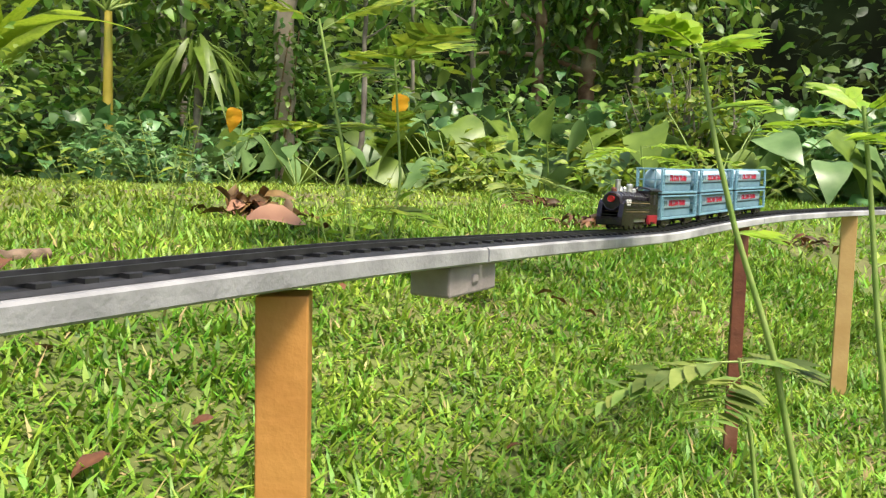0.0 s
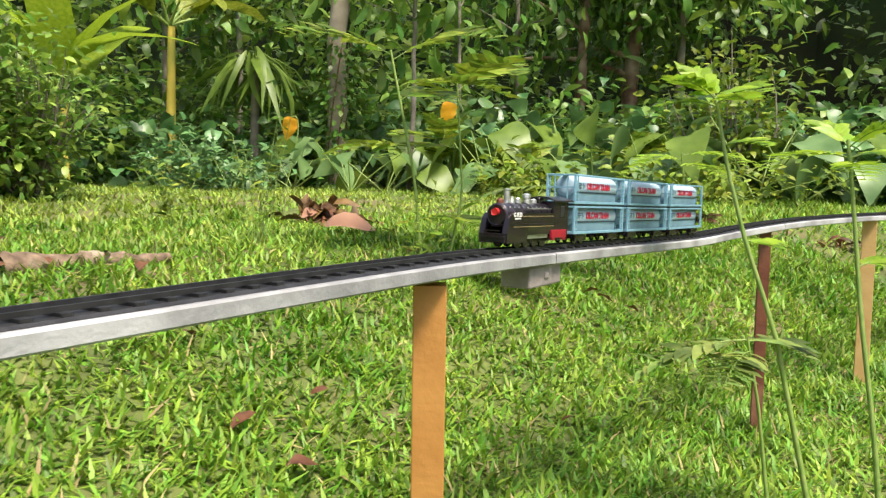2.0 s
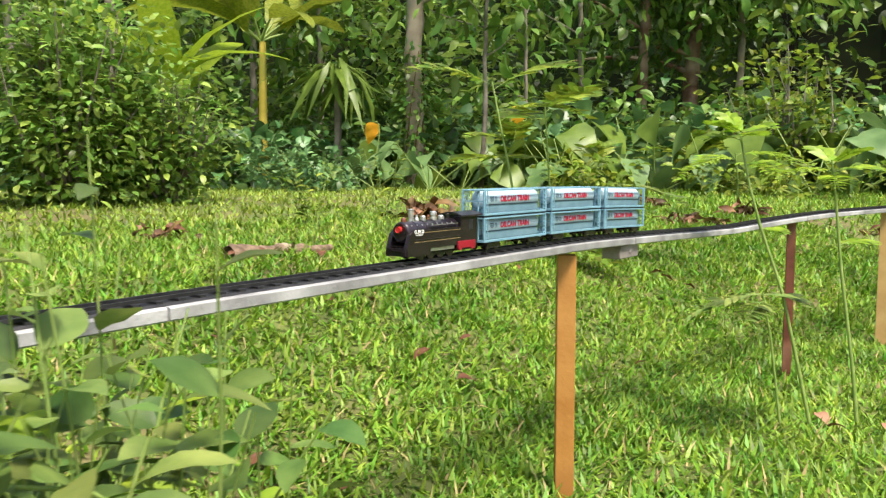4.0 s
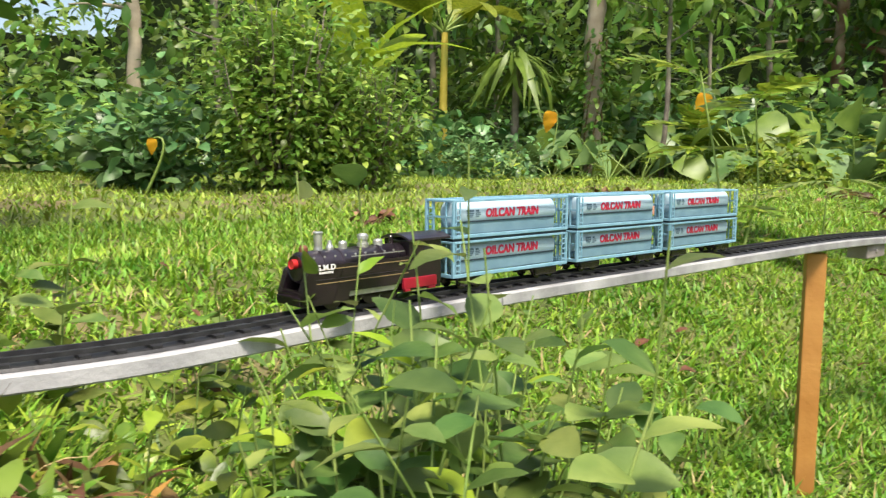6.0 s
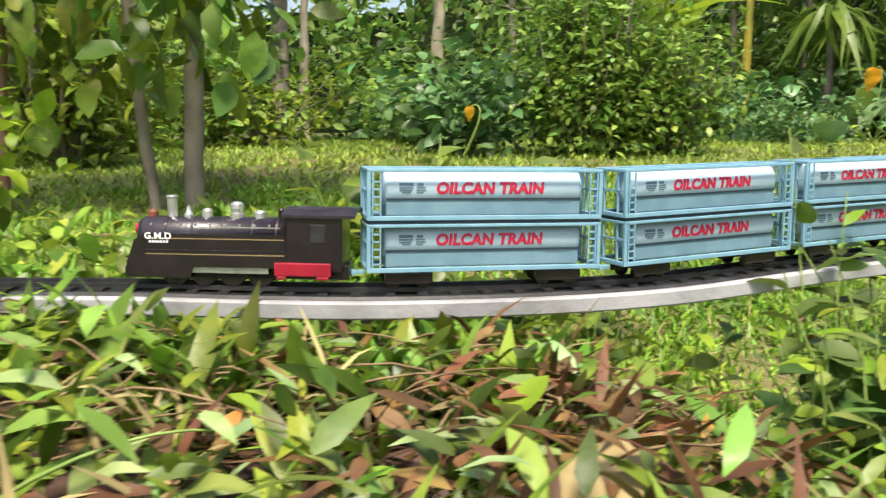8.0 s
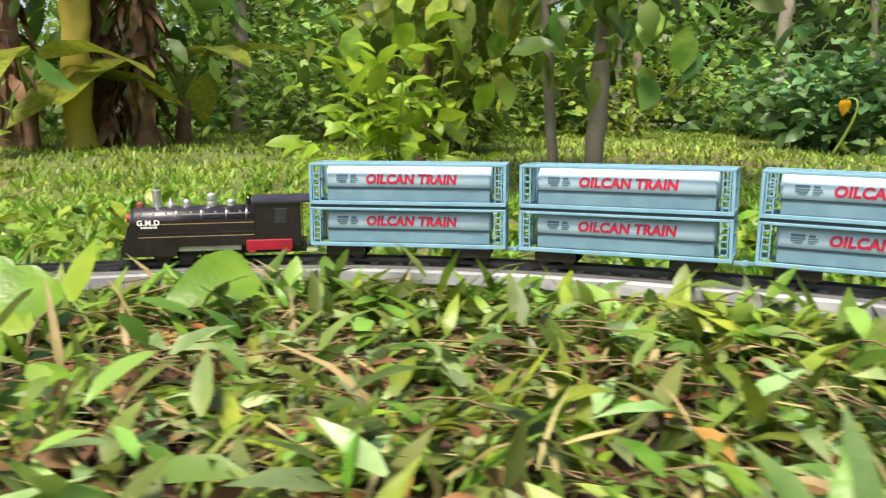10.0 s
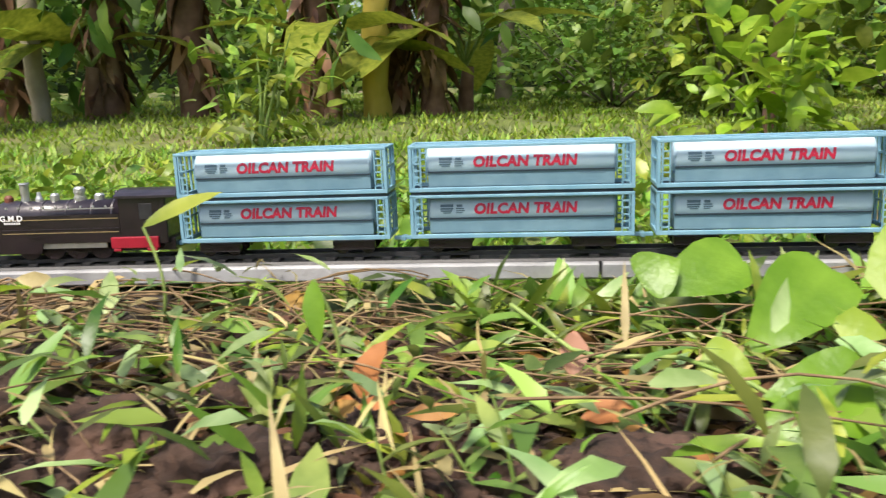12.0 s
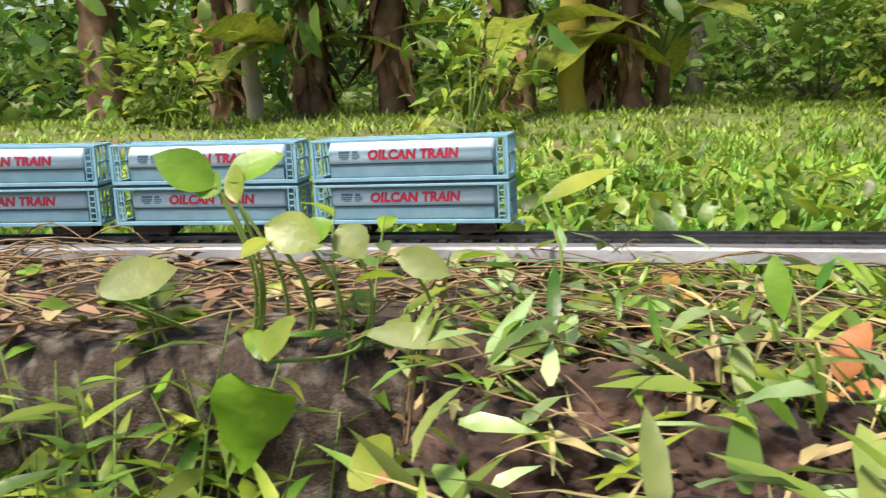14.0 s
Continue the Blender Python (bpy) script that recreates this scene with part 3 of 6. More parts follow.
OVAL = ((0.0, 0.04), (0.3, 0.85), (0.62, 0.92), (0.86, 0.45), (1.0, 0.0))
LANCE = ((0.0, 0.25), (0.25, 1.0), (0.6, 0.75), (1.0, 0.0))
HEART = ((0.0, 0.30), (0.03, 0.64), (0.10, 0.90), (0.22, 1.0), (0.38, 0.96), (0.55, 0.78), (0.72, 0.52), (0.87, 0.25), (1.0, 0.0))
OVAL_FINE = ((0.0, 0.06), (0.10, 0.45), (0.26, 0.84), (0.46, 1.0), (0.66, 0.86), (0.84, 0.5), (0.94, 0.2), (1.0, 0.0))
BLADE = ((0.0, 0.7), (0.45, 1.0), (1.0, 0.0))
BANANA = ((0.0, 0.10), (0.12, 0.7), (0.3, 1.0), (0.55, 1.0), (0.8, 0.75), (0.93, 0.4), (1.0, 0.0))


def leaves(base, way, face, length, width, shape=OVAL, droop=0.25, fold=0.25, wave=0.0, rng=RNG):
    """Many leaves at once: arrays of places, directions and upper sides. Returns vertices and triangles."""
    n = len(base)
    way = unit(np.asarray(way, float))
    side = unit(np.cross(way, face))
    up = np.cross(side, way)
    length = np.broadcast_to(np.asarray(length, float), (n,))[:, None]
    width = np.broadcast_to(np.asarray(width, float), (n,))[:, None]
    droop = np.broadcast_to(np.asarray(droop, float), (n,))[:, None]
    cols = []
    flat = fold is None
    for t, w in shape:
        mid = base + way * length * t * (1 - 0.25 * droop * t) - up * length * droop * t * t
        if t == 1.0:
            cols.append([mid])
            continue
        d = side * width * w * 0.5
        rise = 0 if flat else up * width * w * 0.5 * fold
        jit = up * (wave * width * rng.normal(size=(n, 1)))
        cols.append([mid - d + rise + jit, mid + d + rise - jit] if flat else [mid - d + rise + jit, mid, mid + d + rise - jit])
    flatlist = [c for col in cols for c in col]
    per = len(flatlist)
    v = np.stack(flatlist, 1).reshape(-1, 3)
    tri, k = [], 0
    m = 2 if flat else 3
    for a in range(len(shape) - 2):
        for c in range(m - 1):
            p = k + c
            tri += [(p, p + 1, p + m + 1), (p, p + m + 1, p + m)]
        k += m
    for c in range(m - 1):
        tri.append((k + c, k + c + 1, k + m))
    f = (np.array(tri)[None] + (np.arange(n) * per)[:, None, None]).reshape(-1, 3)
    return v, f


def tubes(lines, r0, r1, sides=5):
    """Tapered tubes along rows of places."""
    vs, fs, k = [], [], 0
    for line in lines:
        line = np.asarray(line, float)
        m = len(line)
        t = unit(np.gradient(line, axis=0))
        a = unit(np.cross(t, np.array([0.31, 0.2, 0.93]) + 0 * t))
        b = np.cross(t, a)
        r = np.linspace(r0, r1, m)[:, None, None]
        ang = np.linspace(0, 2 * math.pi, sides, endpoint=False)
        ring = line[:, None] + r * (a[:, None] * np.cos(ang)[None, :, None] + b[:, None] * np.sin(ang)[None, :, None])
        vs.append(ring.reshape(-1, 3))
        i = np.arange(m * sides).reshape(m, sides)
        p, q = i[:-1], i[1:]
        pn, qn = np.roll(p, -1, 1), np.roll(q, -1, 1)
        fs += [np.stack([p, pn, qn], -1).reshape(-1, 3) + k, np.stack([p, qn, q], -1).reshape(-1, 3) + k]
        k += m * sides
    return np.concatenate(vs), np.concatenate(fs)


def solid(name, pieces, material, parent=None, label="", smooth=True):
    """One mesh out of rows of (vertices, triangles) or (vertices, triangles, material number)."""
    vs, fs, ms, k = [], [], [], 0
    for p in pieces:
        vs.append(p[0])
        fs.append(p[1] + k)
        ms.append(np.full(len(p[1]), p[2] if len(p) > 2 else 0))
        k += len(p[0])
    v, f, mi = np.concatenate(vs), np.concatenate(fs), np.concatenate(ms)
    me = bpy.data.meshes.new(name)
    me.vertices.add(len(v))
    me.vertices.foreach_set("co", v.astype(np.float32).ravel())
    me.loops.add(len(f) * 3)
    me.loops.foreach_set("vertex_index", f.astype(np.int32).ravel())
    me.polygons.add(len(f))
    me.polygons.foreach_set("loop_start", np.arange(0, len(f) * 3, 3, dtype=np.int32))
    me.polygons.foreach_set("material_index", mi.astype(np.int32))
    for m in material if isinstance(material, (list, tuple)) else [material]:
        me.materials.append(m)
    me.update(calc_edges=True)
    if smooth:
        me.shade_smooth()
    ob = new(name, me)
    ob.parent = parent
    if label:
        ob["label"] = label
    return ob


# ---- the lawn ----
def near_line(n, spread_front, spread_back, u0, u1):
    u = RNG.uniform(u0, u1, n)
    s = np.where(RNG.random(n) < spread_front / (spread_front + spread_back), -RNG.random(n) * spread_front, RNG.random(n) ** 1.25 * spread_back)
    i = np.clip(((u - LINE_U[0]) / 0.05).astype(int), 0, len(LINE_U) - 1)
    x = LINE[i, 0] - np.sin(LINE_H[i]) * s - (u - LINE_U[i]) * np.cos(LINE_H[i])
    y = LINE[i, 1] + np.cos(LINE_H[i]) * s - (u - LINE_U[i]) * np.sin(LINE_H[i])
    return x, y


def turf(name, x, y, length, width, m, label, lie=0.9, cat="grass"):
    n = len(x)
    base = np.stack([x, y, land(x, y) - 0.004], -1)
    a = RNG.uniform(0, 2 * math.pi, n)
    tilt = RNG.uniform(0.1, lie, n)
    way = np.stack([np.cos(a) * np.sin(tilt), np.sin(a) * np.sin(tilt), np.cos(tilt)], -1)
    face = np.stack([-np.cos(a) * np.cos(tilt), -np.sin(a) * np.cos(tilt), np.sin(tilt)], -1) + RNG.normal(size=(n, 3)) * 0.25
    L = length * RNG.uniform(0.5, 1.35, n)
    ob = solid(name, [leaves(base, way, face, L, width * RNG.uniform(0.6, 1.3, n), BLADE, RNG.uniform(0.1, 0.7, n), None)], m)
    return tagged(ob, label, cat, kind="stuff")


def build_bank():
    """Dark earth where the bank is bare."""
    us, ss = np.linspace(1.72, 3.56, 130), np.linspace(-0.64, -0.03, 60)
    gu, gs = np.meshgrid(us, ss)
    c = np.array([smooth_at(q) for q in us])
    h = np.array([heading(q) for q in us])
    x = (c[None, :, 0] - np.sin(h)[None] * gs).ravel()
    y = (c[None, :, 1] + np.cos(h)[None] * gs).ravel()
    z = land(x, y) + 0.006 + np.array([0.010 * noise.noise((a * 22, b * 22, 0)) + 0.006 * noise.noise((a * 60, b * 60, 0)) for a, b in zip(x, y)])
    i = np.arange(len(x)).reshape(gu.shape)
    f = np.concatenate([np.stack([i[:-1, :-1], i[:-1, 1:], i[1:, 1:]], -1).reshape(-1, 3), np.stack([i[:-1, :-1], i[1:, 1:], i[1:, :-1]], -1).reshape(-1, 3)])
    tagged(solid("earth_bank", [(np.stack([x, y, z], -1), f)], M_EARTH), "bare dark brown earth of the bank before the track", "earth", kind="structure")


def not_on_track(x, y, gap=0.035):
    u, s = along(x, y)
    return np.abs(s) > gap


x, y = near_line(250000, 1.7, 2.2, -2.2, 2.0)
turf("lawn", x, y, 0.038, 0.0068, M_GRASS, "short broad-bladed lawn grass, bright yellow-green", 1.3)
x, y = near_line(11000, 1.7, 2.0, -2.2, 2.0)
turf("dry_blades", x, y, 0.045, 0.0045, M_DRY, "dry straw-coloured blades lying in the lawn", 1.4, "dry grass")
# the farther field, coarser with distance
n = 130000
r = 2.0 + 9.5 * RNG.random(n) ** 0.8
a = RNG.uniform(radians(35), radians(232), n)
x, y = -0.6 + r * np.cos(a), 0.2 + r * np.sin(a)
u, s = along(x, y)
k = s > 1.2
turf("field_grass", x[k], y[k], 0.045, 0.011, M_FIELD, "yellow-green field grass running back to the trees", 0.8)
x, y = RNG.uniform(0.7, 5.0, 26000), RNG.uniform(1.7, 7.5, 26000)
u, s = along(x, y)
k = (u < -1.0) | (s > 1.9)
turf("field_grass", x[k], y[k], 0.06, 0.011, M_GRASS, "yellow-green field grass behind the track", 1.0)
build_bank()
x, y = near_line(26000, 0.05, 2.4, 1.9, 4.65)
k = not_on_track(x, y, 0.05)
turf("bank_grass", x[k], y[k], 0.045, 0.007, M_GRASS, "green grass on the bank behind the track", 0.9)


# ---- plants ----
def herb(x, y, h, stems, leaf, width, m, label, name="herb", shape=OVAL, spread=0.35, per=7, top=None, seed=0, stem_r=0.0016, z=None, droop=0.35, cat="plant", group=""):
    """Upright stems with leaves set round them; top: a second material for the highest leaves."""
    rng = np.random.default_rng(seed)
    shape = OVAL_FINE if shape is OVAL else shape
    z0 = float(land(x, y)[0]) - 0.01 if z is None else z
    thing = tagged(new(name), label, cat, group)
    thing.matrix_basis = pose(x, y, z0)
    lines, B, W, F, T = [], [], [], [], []
    for q in range(stems):
        a = rng.uniform(0, 2 * math.pi)
        lean = rng.uniform(0.05, spread)
        hh = h * rng.uniform(0.65, 1.05)
        d = np.array([math.cos(a) * math.sin(lean), math.sin(a) * math.sin(lean), math.cos(lean)])
        side = rng.normal(size=3) * 0.12
        ts = np.linspace(0, 1, 6)[:, None]
        p0 = np.array([math.cos(a), math.sin(a), 0]) * 0.012 * math.sqrt(stems) * rng.random()
        line = p0 + d * ts * hh + side * (ts ** 2) * hh
        lines.append(line)
        for j in range(per):
            t = 0.2 + 0.8 * (j + rng.random() * 0.6) / per
            t = min(t, 1.0)
            p = np.array([np.interp(t, ts[:, 0], line[:, c]) for c in range(3)])
            b = a + j * 2.4 + rng.normal() * 0.4
            e = rng.uniform(0.0, 0.75)
            W.append([math.cos(b) * math.cos(e), math.sin(b) * math.cos(e), math.sin(e)])
            F.append(np.array([0, 0, 1.0]) + rng.normal(size=3) * 0.3)
            B.append(p)
            T.append(t)
    for line in lines:
        solid("stem", [tubes([line], stem_r, stem_r * 0.45, 5)], M_STEM, thing)
    B, W, F, T = np.array(B), np.array(W), np.array(F), np.array(T)
    L = leaf * rng.uniform(0.6, 1.2, len(B)) * (1.1 - 0.3 * T)
    pieces = []
    hi = (T > 0.85) if top is not None else np.zeros(len(T), bool)
    for sel, mi in ((~hi, 0), (hi, 1)):
        if sel.any():
            pieces.append((*leaves(B[sel], W[sel], F[sel], L[sel], L[sel] * width, shape, rng.uniform(0.1, droop + 0.1, sel.sum()), 0.2, 0.02, rng), mi))
    solid("foliage", pieces, [m, top or m], thing)
    return thing


def pinnate(base, way, face, length, pairs, leaf, rng, width=0.3):
    """A feather-shaped leaf: a rib and leaflets in pairs."""
    way, face = unit(np.asarray(way, float)), unit(np.asarray(face, float))
    ts = np.linspace(0, 1, 8)[:, None]
    rib = base + way * ts * length - np.array([0, 0, 1]) * (ts ** 2) * length * 0.35
    side = unit(np.cross(way, face))
    B, W, F, L = [], [], [], []
    for k in range(pairs):
        t = 0.15 + 0.85 * k / (pairs - 1)
        p = np.array([np.interp(t, ts[:, 0], rib[:, c]) for c in range(3)])
        for s in (-1, 1):
            B.append(p)
            W.append(side * s + way * 0.55 + rng.normal(size=3) * 0.08)
            F.append(face + rng.normal(size=3) * 0.15)
            L.append(leaf * (0.55 + 0.9 * math.sin(math.pi * min(1, 0.12 + t * 0.85))))
    L = np.array(L)
    return rib, leaves(np.array(B), np.array(W), np.array(F), L, L * width, LANCE, 0.15, 0.15, 0.01, rng)


def feather_plant(x, y, pts, fronds, length, pairs, leaf, m, label, seed, name="feather_leaved_shrub", stem_r=0.004, width=0.3):
    """A thin curved stem through pts, with feather leaves at given heights (share, heading, rise, size)."""
    rng = np.random.default_rng(seed)
    thing = tagged(new(name), label, "shrub")
    thing.matrix_basis = pose(x, y, 0)
    line = np.array(pts, float) - np.array([x, y, 0])
    tt = np.linspace(0, 1, len(line))
    fine = np.stack([np.interp(np.linspace(0, 1, 14), tt, line[:, c]) for c in range(3)], -1)
    ribs, pieces = [], []
    for t, head, rise, size in fronds:
        b = np.array([np.interp(t, tt, line[:, c]) for c in range(3)])
        h, e = radians(head), radians(rise)
        rib, pc = pinnate(b, (math.cos(h) * math.cos(e), math.sin(h) * math.cos(e), math.sin(e)), (-math.cos(h) * math.sin(e), -math.sin(h) * math.sin(e), math.cos(e)), length * size, pairs, leaf * (0.6 + 0.4 * size), rng, width)
        ribs.append(rib)
        pieces.append(pc)
    solid("stem", [tubes([fine], stem_r, stem_r * 0.55, 8)], M_STEM, thing)
    for rib, pc in zip(ribs, pieces):
        frond = solid("frond", [tubes([rib], 0.0013, 0.0006, 4)], M_STEM, thing)
        tagged(solid("foliage", [pc], m, frond), kind="stuff")
    return thing


def tree(x, y, h, r0, r1, bark, label, lean=(0, 0), z=None, limbs=0, crown=None, name="tree", seed=0, bend=0.03, cat="tree", group=""):
    """crown: (count, low, high, radius, leaf length, leaf width share, material)."""
    rng = np.random.default_rng(seed)
    z0 = float(land(x, y)[0]) - 0.05 if z is None else z
    thing = tagged(new(name), label, cat, group)
    thing.matrix_basis = pose(x, y, z0)
    ts = np.linspace(0, 1, 36)[:, None]
    wob = np.cumsum(rng.normal(size=(36, 3)) * [1, 1, 0], 0) * bend * h / 36
    line = ts * np.array([lean[0], lean[1], h]) + wob
    lines = [line]
    v, f = tubes([line], r0, r1, 12)
    axis = np.repeat(line, 12, 0)
    v = axis + (v - axis) * (1 + 0.30 * np.array([noise.noise((q[0] * 16, q[1] * 16, q[2] * 5)) for q in v]) + 0.15 * np.array([noise.noise(tuple(q * 45)) for q in v]))[:, None]
    trunk = solid("trunk", [(v, f)], bark, thing)
    tips = []
    if limbs:
        ll = []
        for q in range(limbs):
            t = rng.uniform(0.3, 0.98)
            p = np.array([np.interp(t, ts[:, 0], line[:, c]) for c in range(3)])
            a = rng.uniform(0, 2 * math.pi)
            ln = (crown[3] if crown else h * 0.3) * rng.uniform(0.5, 1.0)
            d = np.array([math.cos(a), math.sin(a), rng.uniform(0.1, 0.8)])
            u = np.linspace(0, 1, 6)[:, None]
            l = p + d * u * ln + rng.normal(size=3) * 0.15 * ln * u ** 2
            ll.append(l)
            tips += [l[3], l[4], l[5]]
        for l in ll:
            solid("limb", [tubes([l], r1 * 0.55, r1 * 0.12, 6)], bark, thing)
    if crown:
        n, lo, hi, rad, leaf, wd, m = crown
        cl = max(6, n // 28)
        a, rr, zz = rng.uniform(0, 2 * math.pi, cl), rad * np.sqrt(rng.random(cl)), rng.uniform(lo, hi, cl)
        cen = np.stack([rr * np.cos(a) + lean[0] * zz / h, rr * np.sin(a) + lean[1] * zz / h, zz], -1)
        if tips:
            cen = np.concatenate([cen, np.array(tips)])
        p = cen[rng.integers(0, len(cen), n)] + rng.normal(size=(n, 3)) * leaf * 1.3
        out = unit(p - np.array([0, 0, (lo + hi) / 2])) * 0.5 + rng.normal(size=(n, 3)) * 0.6
        out[:, 2] -= 0.25
        face = np.array([0, 0, 1.0]) + rng.normal(size=(n, 3)) * 0.45
        L = leaf * rng.uniform(0.55, 1.3, n)
        solid("crown", [leaves(p, out, face, L, L * wd, OVAL, rng.uniform(0.1, 0.5, n), 0.2, 0.03, rng)], m, thing)
    return thing


def shrub(x, y, h, r, n, leaf, wd, m, label, seed, shape=OVAL, name="shrub", up=0.15, z=None):
    rng = np.random.default_rng(seed)
    z0 = float(land(x, y)[0]) - 0.03 if z is None else z
    thing = tagged(new(name), label, "shrub")
    thing.matrix_basis = pose(x, y, z0)
    stems = []
    for q in range(max(5, min(n // 60, 45))):
        a, rr = rng.uniform(0, 2 * math.pi), r * rng.random() ** 0.5
        u = np.linspace(0, 1, 6)[:, None]
        top = np.array([rr * math.cos(a), rr * math.sin(a), h * rng.uniform(0.55, 1.0) * (1.05 - 0.35 * (rr / r) ** 2)])
        stems.append(top * u * np.array([1, 1, 1]) + rng.normal(size=3) * 0.05 * h * np.sin(u * 3.1))
    solid("stem", [tubes(stems, 0.012 * h + 0.003, 0.002, 5)], M_STEM if h < 0.8 else M_BARK, thing)
    st = np.array(stems)
    k, t = rng.integers(0, len(st), n), rng.uniform(0.25, 1.0, n)
    i = np.minimum((t * 5).astype(int), 4)
    w = (t * 5 - i)[:, None]
    p = st[k, i] * (1 - w) + st[k, i + 1] * w + rng.normal(size=(n, 3)) * (0.09 * h + leaf * 0.5)
    way = rng.normal(size=(n, 3)) * 0.7 + unit(p - np.array([0, 0, h * 0.4])) * 0.6
    way[:, 2] = way[:, 2] * 0.6 + up
    face = np.array([0, 0, 1.0]) + rng.normal(size=(n, 3)) * 0.4
    L = leaf * rng.uniform(0.5, 1.3, n)
    solid("foliage", [leaves(p, way, face, L, L * wd, shape, rng.uniform(0.1, 0.55, n), 0.2, 0.03, rng)], m, thing)
    return thing


def big_leaf_plant(x, y, count, length, wd, rise, m, label, seed, shape=HEART, name="taro_plant", stalk=0.6, yellow=0, cat="plant", trunk=0.0, spread=(0.3, 1.1), bark=None):
    """Long stalks from one base, each with one large blade."""
    rng = np.random.default_rng(seed)
    z0 = float(land(x, y)[0]) - 0.02
    thing = tagged(new(name), label, cat)
    thing.matrix_basis = pose(x, y, z0)
    if trunk:
        solid("trunk", [tubes([np.array([(0, 0, 0), (0.01, 0.0, trunk * 0.5), (0.02, 0.01, trunk)])], 0.055, 0.035, 12)], bark or M_YTRUNK, thing)
    for q in range(count):
        a = q * 2.399 + rng.normal() * 0.3
        e = rng.uniform(*spread)
        d = np.array([math.cos(a) * math.cos(e), math.sin(a) * math.cos(e), math.sin(e)])
        sl = stalk * rng.uniform(0.7, 1.2)
        u = np.linspace(0, 1, 6)[:, None]
        b = np.array([0, 0, trunk])
        line = b + d * u * sl - np.array([0, 0, 1]) * u ** 2 * sl * 0.12
        solid("stalk", [tubes([line], 0.012 * length + 0.003, 0.006 * length + 0.002, 6)], M_STEM, thing)
        L = length * rng.uniform(0.7, 1.15)
        wy = np.array([[math.cos(a), math.sin(a), rise * rng.uniform(0.2, 1.4)]])
        fc = np.array([[-math.cos(a) * 0.4, -math.sin(a) * 0.4, 1.0]]) + rng.normal(size=(1, 3)) * 0.25
        mm = M_YELLOW if q < yellow else m
        if q < yellow:
            wy[0, 2] = -1.4
        solid("blade", [leaves(line[-1:], wy, fc, L, L * wd, shape, rng.uniform(0.25, 0.7, 1), 0.18, 0.03, rng)], mm, thing)
    return thing


def lone_leaf(x, y, z, length, wd, heading_deg, rise, m, label, seed, shape=OVAL, roll=0.0, curl=0.3, name="fallen_leaf"):
    rng = np.random.default_rng(seed)
    shape = OVAL_FINE if shape is OVAL else shape
    h, e = radians(heading_deg), radians(rise)
    thing = tagged(new(name), label, "leaf")
    thing.matrix_basis = pose(x, y, z)
    way = np.array([[math.cos(h) * math.cos(e), math.sin(h) * math.cos(e), math.sin(e)]])
    face = np.array([[-math.cos(h) * math.sin(e) + roll * math.sin(h), -math.sin(h) * math.sin(e) - roll * math.cos(h), math.cos(e)]])
    solid("blade", [leaves(np.zeros((1, 3)), way, face, length, length * wd, shape, curl, 0.3, 0.06, rng)], m, thing)
    return thing



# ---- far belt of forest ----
# Plain dark sheet; its colour stands in for the forest's shaded depth.
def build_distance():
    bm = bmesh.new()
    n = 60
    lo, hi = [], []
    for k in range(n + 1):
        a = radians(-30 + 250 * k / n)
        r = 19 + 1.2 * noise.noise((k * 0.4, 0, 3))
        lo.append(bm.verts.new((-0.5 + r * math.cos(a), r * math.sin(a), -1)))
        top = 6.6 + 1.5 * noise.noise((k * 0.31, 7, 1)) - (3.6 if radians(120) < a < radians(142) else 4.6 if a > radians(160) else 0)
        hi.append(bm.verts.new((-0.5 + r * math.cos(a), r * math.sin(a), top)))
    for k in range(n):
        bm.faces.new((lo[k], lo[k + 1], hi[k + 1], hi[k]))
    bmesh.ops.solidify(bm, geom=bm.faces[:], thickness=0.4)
    tagged(part("backdrop", bm, M_DISTANCE, None), "dark backdrop sheet painted as the shaded depth of the forest", "forest", kind="structure")


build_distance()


def belt(name, n, r0, r1, a0, a1, z0, z1, leaf, wd, m, label, clumps, seed, shape=OVAL, gap=0.0):
    rng = np.random.default_rng(seed)
    a = rng.uniform(radians(a0), radians(a1), clumps)
    if gap:
        a = a[(a < radians(116)) | (a > radians(146)) | (rng.random(len(a)) > gap)]
    r = rng.uniform(r0, r1, len(a))
    cz = rng.uniform(z0, z1, len(a))
    cen = np.stack([-0.5 + r * np.cos(a), 0.0 + r * np.sin(a), cz], -1)
    k = rng.integers(0, len(a), n)
    p = cen[k] + rng.normal(size=(n, 3)) * leaf * np.array([1.6, 1.6, 1.3])
    p[:, 2] = np.maximum(p[:, 2], 0.22)
    way = rng.normal(size=(n, 3)) * 0.8
    way[:, 2] = way[:, 2] * 0.5 + 0.05
    face = np.array([0, 0, 1.0]) + rng.normal(size=(n, 3)) * 0.5
    L = leaf * rng.uniform(0.5, 1.4, n)
    tagged(solid(name, [leaves(p, way, face, L, L * wd, shape, rng.uniform(0.1, 0.6, n), 0.2, 0.03, rng)], m), label, "foliage", kind="stuff")


belt("forest_canopy", 16000, 13, 17, -20, 158, 1.2, 5.5, 0.22, 0.45, M_DEEP, "deep green forest leaves, darkened in colour as shade", 700, 1, gap=0.55)
# M_LIGHT belts are coloured lighter to stand in for distant haze.
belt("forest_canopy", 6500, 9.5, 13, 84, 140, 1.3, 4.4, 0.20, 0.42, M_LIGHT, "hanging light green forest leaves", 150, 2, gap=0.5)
belt("forest_canopy", 1800, 9.5, 13, -20, 84, 1.5, 4.4, 0.22, 0.42, M_FOREST, "sparse hanging forest leaves before the shade-dark backdrop", 80, 6)
